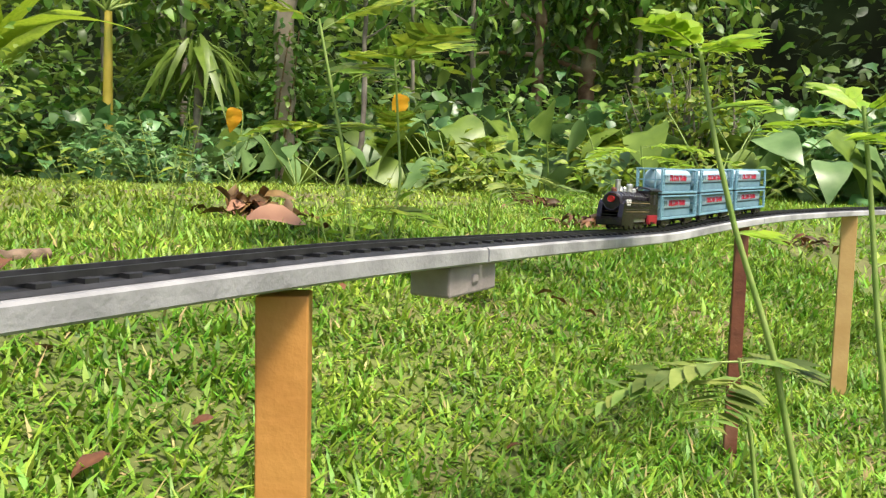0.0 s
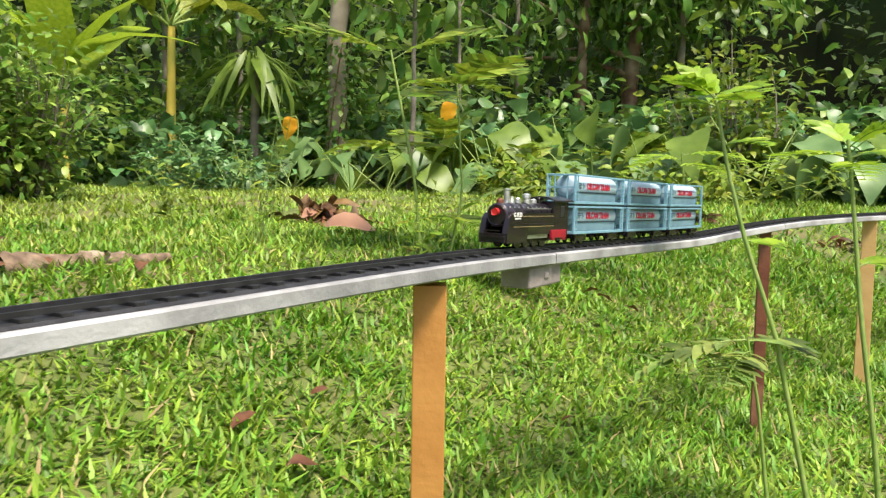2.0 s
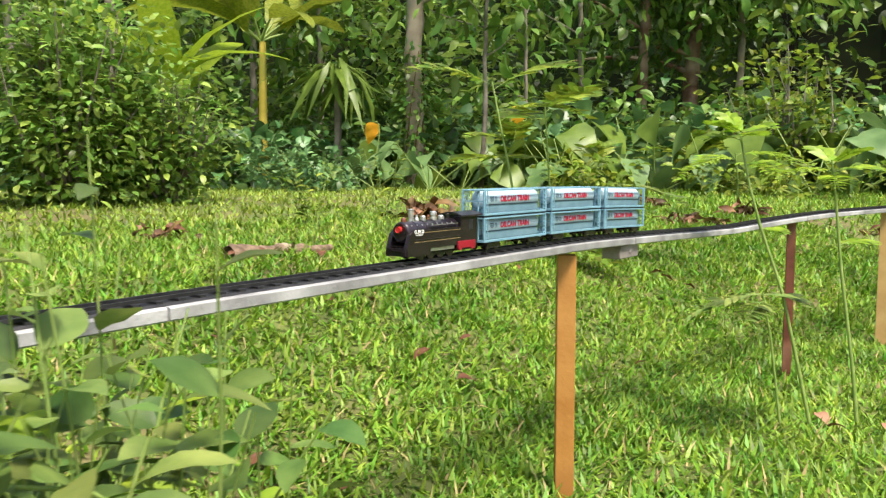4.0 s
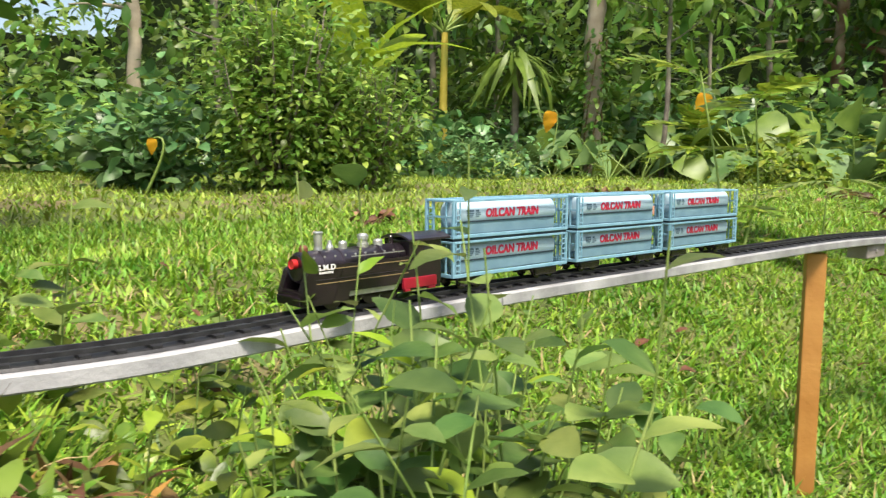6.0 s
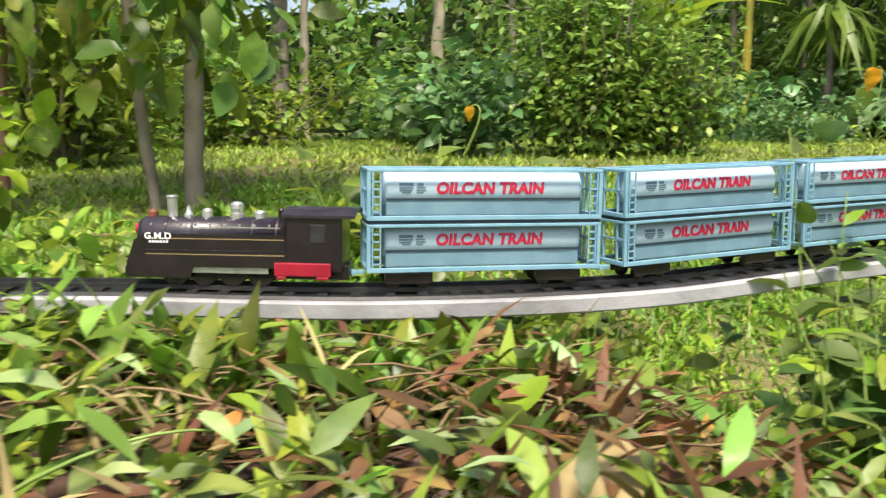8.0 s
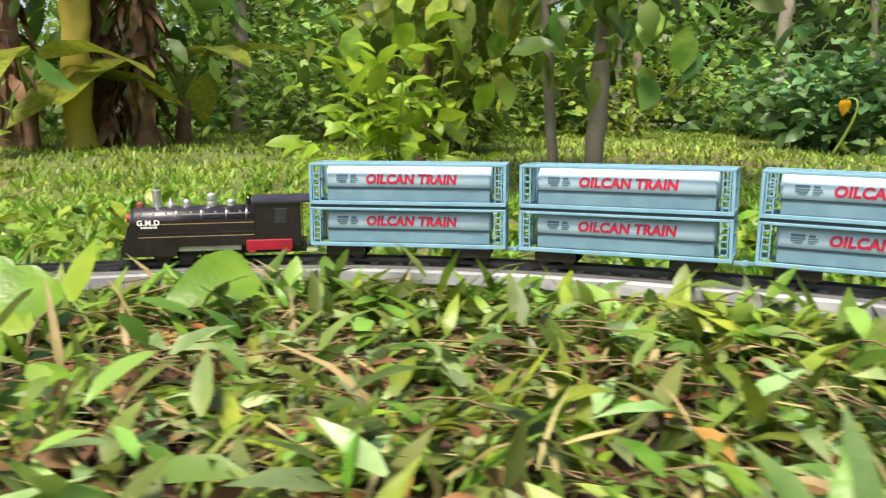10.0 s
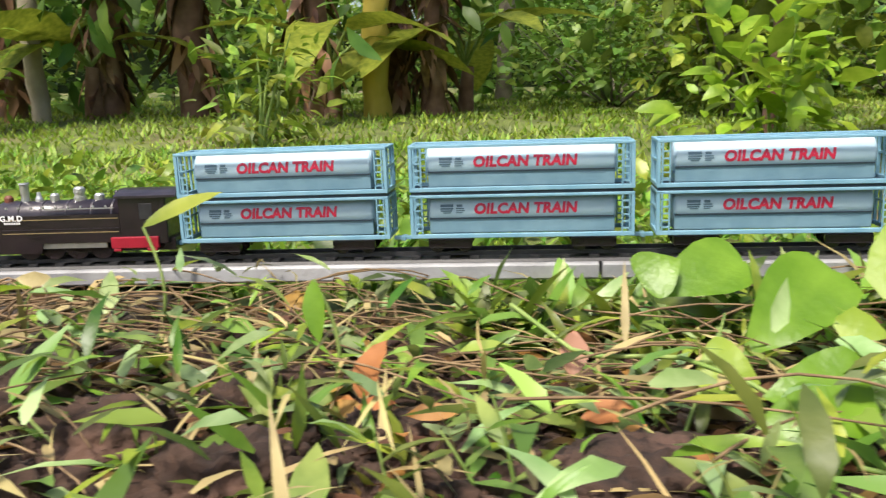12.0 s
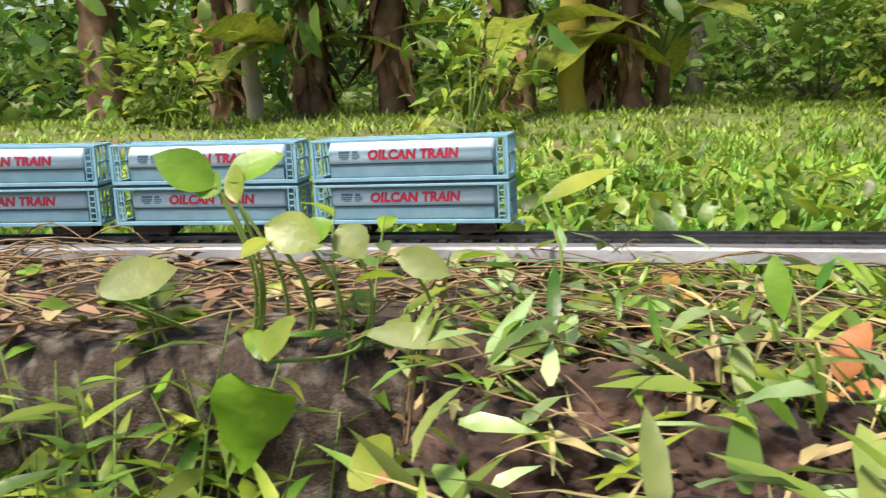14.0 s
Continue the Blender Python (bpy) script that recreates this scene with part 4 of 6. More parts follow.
belt("forest_canopy", 5500, 8.0, 12, 140, 216, 0.9, 3.2, 0.17, 0.42, M_LIGHT, "haze-lightened green leaves hanging behind the trunks", 260, 7)
belt("undergrowth", 16000, 8.4, 11.5, -20, 150, 0.30, 1.25, 0.15, 0.55, M_FOREST, "mixed green undergrowth at the foot of the forest", 520, 3)
belt("undergrowth", 9000, 8.0, 10.0, -20, 128, 0.30, 0.9, 0.17, 0.7, M_FOREST2, "bluish-green broad undergrowth leaves", 260, 4, HEART)
belt("undergrowth", 12000, 6.6, 9.0, 140, 216, 0.30, 1.5, 0.12, 0.5, M_LIGHT, "haze-lightened green undergrowth between the trunks", 380, 5)

# ---- trees of the forest edge ----
for k, (x, y, h, r, m, lb) in enumerate((
        (-0.68, 8.10, 4.2, 0.10, M_BARKPALE, "pale tree trunk wrapped in climbing leaves"), (0.01, 7.80, 3.4, 0.026, M_BARK, "thin grey sapling trunk"),
        (0.62, 9.4, 3.4, 0.024, M_BARK, "thin grey leaning sapling"), (2.49, 11.6, 4.5, 0.09, M_BARK2, "brown forest trunk in the shade"),
        (3.21, 11.7, 4.5, 0.12, M_BARK2, "brown forest trunk in the shade"), (3.86, 11.4, 4.2, 0.06, M_BARKPALE, "pale forked forest trunk"),
        (-1.95, 9.9, 3.6, 0.04, M_BARK, "thin grey forest tree trunk"), (-2.75, 9.8, 3.8, 0.05, M_BARK, "grey forest trunk in the shade"),
        (-6.90, 6.30, 4.2, 0.10, M_BARK, "grey forest trunk against the light"), (-6.64, 6.41, 4.0, 0.05, M_BARKPALE, "thin pale forest trunk against the light"),
        (-5.6, 7.6, 4.2, 0.08, M_BARKPALE, "pale forest trunk against the light"), (-4.9, 8.2, 4.0, 0.05, M_BARK, "thin grey forest trunk in the shade"),
        (-7.6, 5.0, 4.0, 0.07, M_BARK, "grey forest trunk against the light"), (-4.2, 8.9, 4.2, 0.06, M_BARK, "grey forest trunk in the shade"), (1.5, 10.6, 4.2, 0.04, M_BARK, "thin grey forest tree trunk"))):
    # Crowns beyond x 2 are thickened, mostly unseen, to shade the undergrowth.
    tree(x, y, h, r, r * 0.7, m, lb, (0.1 * math.sin(k * 2.1), 0, ) , None, 5, (1700 if x > 2 else 260, h * 0.55, h * 1.0, 1.6 if x > 2 else 0.9, 0.2, 0.45, M_FOREST), "forest_tree", 40 + k, 0.06, group="trunks of the forest edge")
rng = np.random.default_rng(9)
def hanging_leaf(x, y, z, length, m, label, seed):
    """A stalk that rises from the ground and bends over, with one hanging blade."""
    r = np.random.default_rng(seed)
    thing = tagged(new("drooping_leaf"), label, "leaf")
    g = float(land(x, y)[0])
    thing.matrix_basis = pose(x, y, g)
    h = z - g
    t = np.linspace(0, 1, 9)[:, None]
    line = np.concatenate([0.12 * np.sin(t * 2.6) - 0.0, 0 * t, h * np.sin(t * 1.75)], 1)
    solid("stalk", [tubes([line], 0.009, 0.004, 6)], M_STEM, thing)
    solid("blade", [leaves(line[-1:], np.array([[-0.25, 0.0, -1.0]]), np.array([[0.2, -1.0, 0.2]]), length, length * 0.6, HEART, 0.2, 0.3, 0.05, r)], m, thing)


hanging_leaf(0.30, 7.40, 1.12, 0.25, M_YELLOW, "yellow hanging leaf on a bent stalk", 1)
hanging_leaf(-1.14, 7.75, 0.98, 0.24, M_YELLOW, "yellow hanging leaf on a bent stalk", 2)
hanging_leaf(-2.9, 3.3, 0.60, 0.10, M_YELLOW, "small yellow hanging leaf on a stalk", 4)
# leaves climbing the pale trunk
vine = tagged(new("climbing_vine"), "small green leaves climbing a pale trunk", "vine")
vine.matrix_basis = pose(-0.66, 8.06, 0.3)
n = 700
a, zz = rng.uniform(0, 6.28, n), rng.random(n) ** 1.4 * 1.5
rr = 0.12 + 0.10 * rng.random(n)
solid("foliage", [leaves(np.stack([rr * np.cos(a), rr * np.sin(a), zz], -1), np.stack([np.cos(a), np.sin(a), rng.normal(size=n) * 0.5 - 0.3], -1), rng.normal(size=(n, 3)) * 0.4 + [0, 0, 1], 0.09, 0.05, OVAL, 0.3, 0.2)], M_FOREST, vine)
lines = [np.stack([0.11 * np.cos(q + np.linspace(0, 2, 12)), 0.11 * np.sin(q + np.linspace(0, 2, 12)), np.linspace(0, 1.4, 12)], -1) for q in range(5)]
solid("stem", [tubes(lines, 0.012, 0.006, 5)], M_TWIG, vine)

# trunks at the left end of the field
for k, (x, y, h, r, m, lb, lean) in enumerate((
        (-5.56, -0.09, 2.6, 0.065, M_BARK2, "brown banana trunk with peeling pale patches", 0.05), (-5.43, 0.56, 2.6, 0.07, M_BARK2, "brown banana trunk with peeling bark", 0.1),
        (-5.60, 0.42, 2.6, 0.07, M_BARK2, "brown banana trunk with peeling bark", -0.05), (-5.44, 0.23, 2.5, 0.075, M_YTRUNK, "yellow-green smooth banana trunk", 0.02),
        (-6.03, -0.66, 2.6, 0.085, M_BARK2, "brown banana trunk with hanging dead leaves", -0.08), (-5.90, -1.47, 2.9, 0.05, M_BARKPALE, "straight slim trunk with tan bark", -0.06),
        (-6.41, -1.65, 2.6, 0.085, M_BARK2, "brown banana trunk with peeling bark", 0.03), (-6.2, -1.12, 2.6, 0.09, M_BARK2, "brown banana trunk with peeling bark", 0.03),
        (-7.4, 2.07, 3.4, 0.07, M_BARK, "grey forest trunk in the shade", 0.0), (-7.2, 1.0, 3.2, 0.06, M_BARK, "grey forest trunk in the shade", 0.1), (-6.9, -2.4, 3.0, 0.12, M_BARK2, "brown forest trunk in the shade", 0.0))):
    tree(x, y, h, r, r * 0.8, m, lb, (0, lean), None, 3, (220, 1.1, 2.6, 0.9, 0.20, 0.4, M_FOREST), "banana_tree", 70 + k, 0.05, group="trunks at the end of the field")
for k, (x, y, r) in enumerate(((-5.56, -0.09, 0.085), (-5.43, 0.56, 0.07), (-5.60, 0.42, 0.07), (-6.03, -0.66, 0.11), (-6.41, -1.65, 0.11), (-6.2, -1.12, 0.09))):
    rng = np.random.default_rng(500 + k)
    n = 190
    a, zz = rng.uniform(0, 6.283, n), rng.uniform(0.15, 1.7, n)
    rad = r * 1.0
    way = np.stack([np.cos(a) * 0.45, np.sin(a) * 0.45, -np.ones(n)], -1) + rng.normal(size=(n, 3)) * 0.3
    face = np.stack([np.cos(a), np.sin(a), 0.2 + 0 * a], -1)
    L = rng.uniform(0.07, 0.26, n)
    sk = tagged(new("dead_leaf_skirt"), "dry brown dead leaves hanging round a banana trunk", "dead leaves")
    sk.matrix_basis = pose(x, y, float(land(x, y)[0]))
    for q, m in enumerate((M_BROWN, M_PINKLEAF)):
        s_ = np.arange(n) % 3 == 0 if q else np.arange(n) % 3 != 0
        solid("dead_leaves", [leaves(np.stack([rad * np.cos(a), rad * np.sin(a), zz], -1)[s_], way[s_], face[s_], L[s_], L[s_] * 0.28, LANCE, 0.1, 0.3, 0.05, rng)], m, sk)
for k, (x, y) in enumerate(((-5.5, 0.0), (-5.7, 0.9), (-6.1, -1.2))):
    big_leaf_plant(x, y, 6, 0.9, 0.28, 0.3, M_HERB, "young banana plant with wide green leaves", 90 + k, BANANA, "banana_plant", 0.25, 0, "banana plant", 0.30, (0.7, 1.3), M_BARK2)
shrub(-4.06, -0.71, 0.62, 0.16, 240, 0.10, 0.28, M_HERB, "bright green narrow-leaved field shrub", 95, LANCE)
shrub(-5.3, -1.9, 0.55, 0.3, 300, 0.10, 0.45, M_HERB, "leafy green field shrub before the trunks", 96)
shrub(-6.0, 2.2, 0.8, 0.9, 900, 0.11, 0.5, M_LIGHT, "green shrub at the edge of the field", 97)
shrub(-6.6, 3.4, 0.9, 1.0, 900, 0.12, 0.5, M_LIGHT, "green shrub at the edge of the field", 98)
shrub(-5.6, 4.6, 0.8, 1.0, 900, 0.11, 0.5, M_HERB, "bright green shrub at the edge of the field", 99)
shrub(-4.4, 5.6, 0.75, 0.9, 900, 0.10, 0.5, M_LIGHT, "green shrub at the edge of the field", 100)

# small trees in the field
tree(-2.43, 0.85, 2.0, 0.030, 0.02, M_BARK, "small dark-stemmed field tree with broad leaves", (0.05, 0.1), None, 9, (900, 0.62, 1.9, 0.62, 0.105, 0.62, M_FOREST), "field_tree", 120)
tree(-2.50, 0.78, 1.8, 0.017, 0.012, M_BARK, "thin dark-stemmed field sapling", (-0.1, -0.05), None, 6, (380, 0.60, 1.7, 0.50, 0.10, 0.62, M_HERB), "field_tree", 121)
tree(-2.95, 0.60, 1.7, 0.020, 0.012, M_BARK2, "thin brown-stemmed field sapling with yellowing leaves", (0.0, 0.1), None, 7, (520, 0.35, 1.6, 0.45, 0.11, 0.6, M_HERB), "field_tree", 122)
shrub(-2.6, 0.25, 0.45, 0.3, 220, 0.09, 0.5, M_LIME, "yellow-green leafy field shrub", 123)

# the tall bush and the banana plants behind the train
shrub(-2.35, 3.85, 1.25, 0.46, 8500, 0.062, 0.5, M_LIGHT, "tall many-stemmed bush with small green leaves", 130)
shrub(-1.95, 4.2, 0.85, 0.4, 2800, 0.058, 0.5, M_LIGHT, "leafy green bush beside a taller one", 131)
shrub(-3.2, 3.9, 0.7, 0.6, 900, 0.11, 0.6, M_FOREST2, "low bush with broad pale leaves", 132)
big_leaf_plant(-3.05, 7.5, 8, 1.25, 0.27, 2.6, M_LIME, "banana plant with bright yellow-green upright leaves", 133, BANANA, "banana_plant", 0.35, 0, "banana plant", 0.75, (1.0, 1.45))
big_leaf_plant(-2.30, 8.2, 9, 1.3, 0.27, 1.3, M_HERB, "tall banana plant with a slim yellow trunk", 134, BANANA, "banana_plant", 0.3, 0, "banana plant", 1.55, (0.4, 1.2))
big_leaf_plant(-1.55, 8.5, 54, 0.80, 0.10, -0.8, M_FOREST, "spiky plant with long drooping strap leaves", 135, LANCE, "strap_leaf_plant", 0.22, 0, "plant", 1.2, (0.2, 1.45), M_BARK)
for k, (x, y, c, ln, yl) in enumerate(((-0.21, 7.3, 6, 0.42, 0), (0.45, 7.3, 6, 0.40, 0), (0.75, 6.9, 6, 0.36, 0), (-1.05, 7.6, 6, 0.36, 0), (1.3, 7.4, 6, 0.45, 0), (-0.5, 7.0, 5, 0.3, 0), (2.1, 7.4, 6, 0.45, 0), (2.8, 7.6, 6, 0.42, 0), (-1.6, 7.9, 5, 0.36, 0), (3.5, 7.2, 6, 0.45, 0), (1.7, 8.2, 6, 0.5, 0), (0.2, 8.1, 6, 0.5, 0), (0.9, 8.3, 7, 0.62, 0), (1.5, 7.7, 6, 0.55, 0), (2.4, 8.2, 7, 0.62, 0), (3.1, 8.3, 7, 0.62, 0), (-0.2, 8.5, 7, 0.6, 0), (-0.9, 8.8, 6, 0.6, 0), (3.9, 8.0, 7, 0.6, 0), (0.55, 7.75, 6, 0.5, 0), (2.0, 8.9, 7, 0.7, 0), (1.1, 6.7, 7, 0.48, 0), (1.55, 6.9, 7, 0.52, 0), (1.95, 6.6, 7, 0.50, 0), (2.4, 6.8, 7, 0.55, 0), (2.8, 6.5, 7, 0.52, 0), (3.25, 6.7, 7, 0.55, 0), (3.7, 6.4, 7, 0.5, 0), (0.65, 7.0, 7, 0.48, 0))):
    big_leaf_plant(x, y, c, ln, 0.72, -0.5, M_FOREST2 if k % 2 else M_FOREST, "taro plant with large heart-shaped leaves" + (" and one yellow hanging leaf" if yl else ""), 140 + k, HEART, "taro_plant", 0.55 + 0.25 * (ln > 0.5), yl, "taro plant", 0.0, (0.5, 1.35))
shrub(-4.3, 1.75, 1.25, 0.5, 1900, 0.09, 0.5, M_HERB, "tall bright green field shrub", 158)
shrub(-5.3, 2.6, 1.2, 0.7, 1700, 0.10, 0.5, M_HERB, "bright green shrub at the edge of the field", 159)
shrub(2.9, 7.3, 1.6, 0.7, 1200, 0.10, 0.5, M_HERB, "tall bright green shrub at the forest edge", 160)
shrub(-1.5, 7.0, 0.5, 0.8, 900, 0.08, 0.5, M_FOREST2, "low bluish-green shrub at the forest edge", 161)
shrub(0.9, 6.2, 0.35, 0.8, 700, 0.08, 0.5, M_HERB, "low green shrub at the forest edge", 162)
shrub(2.2, 6.0, 0.4, 0.9, 800, 0.08, 0.5, M_HERB, "low green shrub at the forest edge", 163)
for k, (x, y, z, s) in enumerate(((0.95, 6.9, 0.55, 1.0), (0.25, 7.3, 0.75, 1.1), (1.9, 7.0, 0.6, 1.1))):
    feather_plant(x, y, [(x, y, 0.2), (x + 0.03, y, z * 0.6), (x + 0.05, y, z)], [(0.98, q * 61 + 25 * k, 15 + 13 * ((q * 3) % 5), s * (0.7 + 0.12 * ((q * 2) % 5))) for q in range(6)] + [(0.7, 200 + 60 * k, 40, s * 0.8), (0.75, 30, 35, s * 0.8)], 0.45, 12, 0.13, M_HERB, "feather-leaved shrub at the forest edge", 170 + k, "feather_leaved_shrub", 0.012)

# ferns and saplings behind the track
feather_plant(1.25, 3.87, [(1.25, 3.87, 0.25), (1.24, 3.86, 0.45), (1.22, 3.85, 0.58)], [(0.98, -20, 8, 1.0), (0.95, 20, 15, 0.9), (0.9, 200, 5, 0.8), (0.85, 120, 20, 0.7), (0.8, 290, 5, 0.8)], 0.42, 13, 0.075, M_LIME, "bright yellow-green young fern", 180, "fern", 0.006)
feather_plant(-0.06, 2.3, [(-0.06, 2.3, 0.15), (-0.09, 2.31, 0.45), (-0.16, 2.33, 0.80)], [(0.98, 170, 30, 1.0), (0.96, 20, 35, 1.1), (0.85, 330, 15, 1.0), (0.8, 60, 25, 0.9), (0.62, 200, 10, 0.7), (0.3, 20, 10, 0.7)], 0.34, 12, 0.085, M_HERB, "slim green sapling with feather leaves", 181, "sapling", 0.006)
feather_plant(0.0, 2.32, [(0.0, 2.32, 0.15), (0.05, 2.34, 0.40), (0.03, 2.36, 0.72)], [(0.98, 300, 30, 0.9), (0.96, 40, 35, 1.0), (0.7, 150, 15, 0.8), (0.15, 330, 5, 1.0)], 0.30, 12, 0.08, M_HERB, "slim green sapling with feather leaves", 182, "sapling", 0.005)
feather_plant(0.30, 2.5, [(0.30, 2.5, 0.15), (0.31, 2.5, 0.36), (0.33, 2.48, 0.44)], [(0.98, 10, 0, 1.0), (0.9, 180, 5, 0.9), (0.8, 280, 0, 0.8)], 0.30, 14, 0.06, M_HERB2, "pale green low fern behind the track", 183, "fern", 0.004)
herb(-0.55, 2.4, 0.35, 8, 0.05, 0.3, M_HERB, "tuft of narrow-leaved green herbs", "herb", LANCE, 0.5, 9, None, 184)
herb(-0.1, 2.15, 0.28, 9, 0.05, 0.3, M_HERB, "tuft of green herbs round the saplings", "herb", LANCE, 0.6, 9, None, 185)
herb(-0.9, 2.9, 0.30, 8, 0.05, 0.35, M_HERB, "tuft of green herbs in the grass", "herb", OVAL, 0.5, 9, None, 186)

# before the track: two bright feather-leaved plants
feather_plant(0.42, 1.02, [(0.42, 1.02, -0.02), (0.395, 1.03, 0.10), (0.362, 1.04, 0.25), (0.322, 1.055, 0.37), (0.294, 1.06, 0.47), (0.282, 1.08, 0.565)],
              [(0.99, 200, 35, 0.8), (0.99, 20, 30, 0.8), (0.99, 110, 55, 0.8), (0.98, 290, 20, 0.6), (0.86, 10, 20, 0.6), (0.6, 20, 10, 0.5), (0.97, 160, 20, 0.7)], 0.115, 10, 0.030, M_LIME, "bright yellow-green feather-leaved plant before the track", 190, "feather_plant", 0.0042, 0.4)
feather_plant(0.52, 1.03, [(0.52, 1.03, -0.02), (0.51, 1.04, 0.10), (0.49, 1.06, 0.28), (0.478, 1.07, 0.42), (0.47, 1.08, 0.51)],
              [(0.93, 190, 15, 1.1), (0.93, 10, 20, 1.0), (0.97, 100, 45, 0.8), (0.9, 250, 10, 0.9), (0.97, 300, 40, 0.8), (0.6, 20, 20, 0.8)], 0.12, 10, 0.030, M_LIME, "bright yellow-green feather-leaved plant before the track", 191, "feather_plant", 0.0042, 0.4)
feather_plant(0.36, 1.02, [(0.36, 1.02, -0.02), (0.34, 1.03, 0.15), (0.32, 1.03, 0.245)], [(0.98, 175, 0, 1.0), (0.97, 20, 5, 0.7), (0.9, 230, 5, 0.7)], 0.15, 12, 0.04, M_HERB2, "pale green low feather-leaved plant before the track", 192, "feather_plant", 0.003, 0.35)

# posts' feet and things on the lawn
def stone(x, y, z, sx, sy, sz, m, label, name, seed, sub=3):
    bm = bmesh.new()
    bmesh.ops.create_icosphere(bm, subdivisions=sub, radius=1.0)
    for v in bm.verts:
        q = v.co.copy()
        d = 1 + 0.16 * abs(noise.noise(q * 15)) - 0.12 * abs(noise.noise(q * 9 + Vector((5, seed, 1)))) + 0.05 * noise.noise(q * 37) - 0.20 * abs(noise.noise(q * 6 + Vector((seed, 3, 0)))) + 0.35 * noise.noise(q * 1.3 + Vector((seed, 0, 0))) + 0.16 * noise.noise(q * 4 + Vector((0, seed, 0))) + 0.06 * noise.noise(q * 11)
        v.co = Vector((q.x * sx, q.y * sy, q.z * sz)) * d
    ob = part(name, bm, m, None, smooth=True)
    ob.matrix_basis = pose(x, y, z, 0, 0, seed * 37)
    return tagged(ob, label, name.replace("_", " "))


def leaf_pile(x, y, r, n, label, seed):
    """Curled dead leaves heaped in the grass."""
    rng = np.random.default_rng(seed)
    d = rng.normal(size=(n, 3)) * [r * 0.55, r * 0.4, 0]
    d[:, 2] = 0.02 + r * 0.5 * rng.random(n) * np.exp(-(d[:, 0] ** 2 + d[:, 1] ** 2) / (r * r))
    thing = tagged(new("leaf_pile"), label, "dead leaves")
    thing.matrix_basis = pose(x, y, float(land(x, y)[0]))
    L = rng.uniform(0.3, 0.8, n) * r
    for q, m in enumerate((M_BROWN, M_PINKLEAF)):
        k = rng.random(n) < (0.9, 0.08)[q]
        solid("dead_leaves", [leaves(d[k], rng.normal(size=(k.sum(), 3)) * [1, 1, 0.45], rng.normal(size=(k.sum(), 3)) * 0.6 + [0, 0, 1], L[k], L[k] * 0.4, OVAL, rng.uniform(0.2, 0.9, k.sum()), 0.5, 0.08, rng)], m, thing)


leaf_pile(-0.42, 3.2, 0.15, 120, "dark heap of dead leaves and roots in the grass", 601)
lone_leaf(-0.36, 2.55, 0.29, 0.19, 0.62, 20, 8, M_PINKLEAF, "large pinkish-brown fallen leaf on the grass", 200, OVAL, 0.4, 0.25)
rng = np.random.default_rng(21)
for k in range(60):
    u, s = rng.uniform(-0.7, 1.7), rng.choice([-1, 1]) * rng.uniform(0.15, 1.2)
    c, h = smooth_at(u), heading(u)
    x, y = c[0] - math.sin(h) * s, c[1] + math.cos(h) * s
    lone_leaf(x, y, float(land(x, y)[0]) + 0.03, rng.uniform(0.03, 0.06), 0.5, rng.uniform(0, 360), rng.uniform(-5, 15), M_BROWN if k % 6 else M_PINKLEAF, "brown fallen leaf lying in the lawn", 210 + k, OVAL, rng.normal() * 0.3, 0.4)
for k, (x, y) in enumerate(((0.75, 3.2), (0.95, 3.3), (1.9, 3.6), (-1.3, 2.2))):
    leaf_pile(x, y, 0.09, 36, "small heap of brown dead leaves in the grass", 605 + k)


def fallen_branch(x0, y0, x1, y1, r, label, seed):
    """A weathered branch lying in the grass, thicker at one end and broken off short."""
    r_ = np.random.default_rng(seed)
    t = np.linspace(0, 1, 26)[:, None]
    z0, z1 = float(land(x0, y0)[0]) + r * 0.9, float(land(x1, y1)[0]) + r * 0.7
    line = np.array([x0, y0, z0]) * (1 - t) + np.array([x1, y1, z1]) * t + np.cumsum(r_.normal(size=(26, 3)), 0) * 0.0022
    v, f = tubes([line], r, r * 0.55, 12)
    axis = np.repeat(line, 12, 0)
    v = axis + (v - axis) * (1 + 0.35 * np.array([noise.noise((q[0] * 22, q[1] * 22, q[2] * 30)) for q in v]) + 0.2 * np.array([noise.noise(tuple(q * 70)) for q in v]))[:, None]
    thing = tagged(new("fallen_branch"), label, "branch")
    solid("trunk", [(v, f)], M_DEADWOOD, thing)
    for k in (7, 15):
        q = line[k] + np.array([0, 0, r * 0.5])
        d = unit(r_.normal(size=3) + np.array([0, 0, 0.9]))
        solid("twig_stub", [tubes([q + d * np.linspace(0, 0.05, 4)[:, None]], r * 0.3, r * 0.16, 6)], M_DEADWOOD, thing)


fallen_branch(-0.90, 1.60, -0.69, 1.98, 0.026, "short weathered brown branch lying in the lawn behind the track", 41)
for k, (x, y) in enumerate(((1.21, 3.71), (0.83, 4.3))):
    leaf_pile(x, y, 0.12, 60, "heap of reddish-brown dead leaves in the grass", 615 + k)

# ---- the bank and what grows on it ----
def on_bank(u, s):
    c, h = smooth_at(u), heading(u)
    return c[0] - math.sin(h) * s, c[1] + math.cos(h) * s


# old log whose broken face shows at the end of the bank
bm = bmesh.new()
rings = []
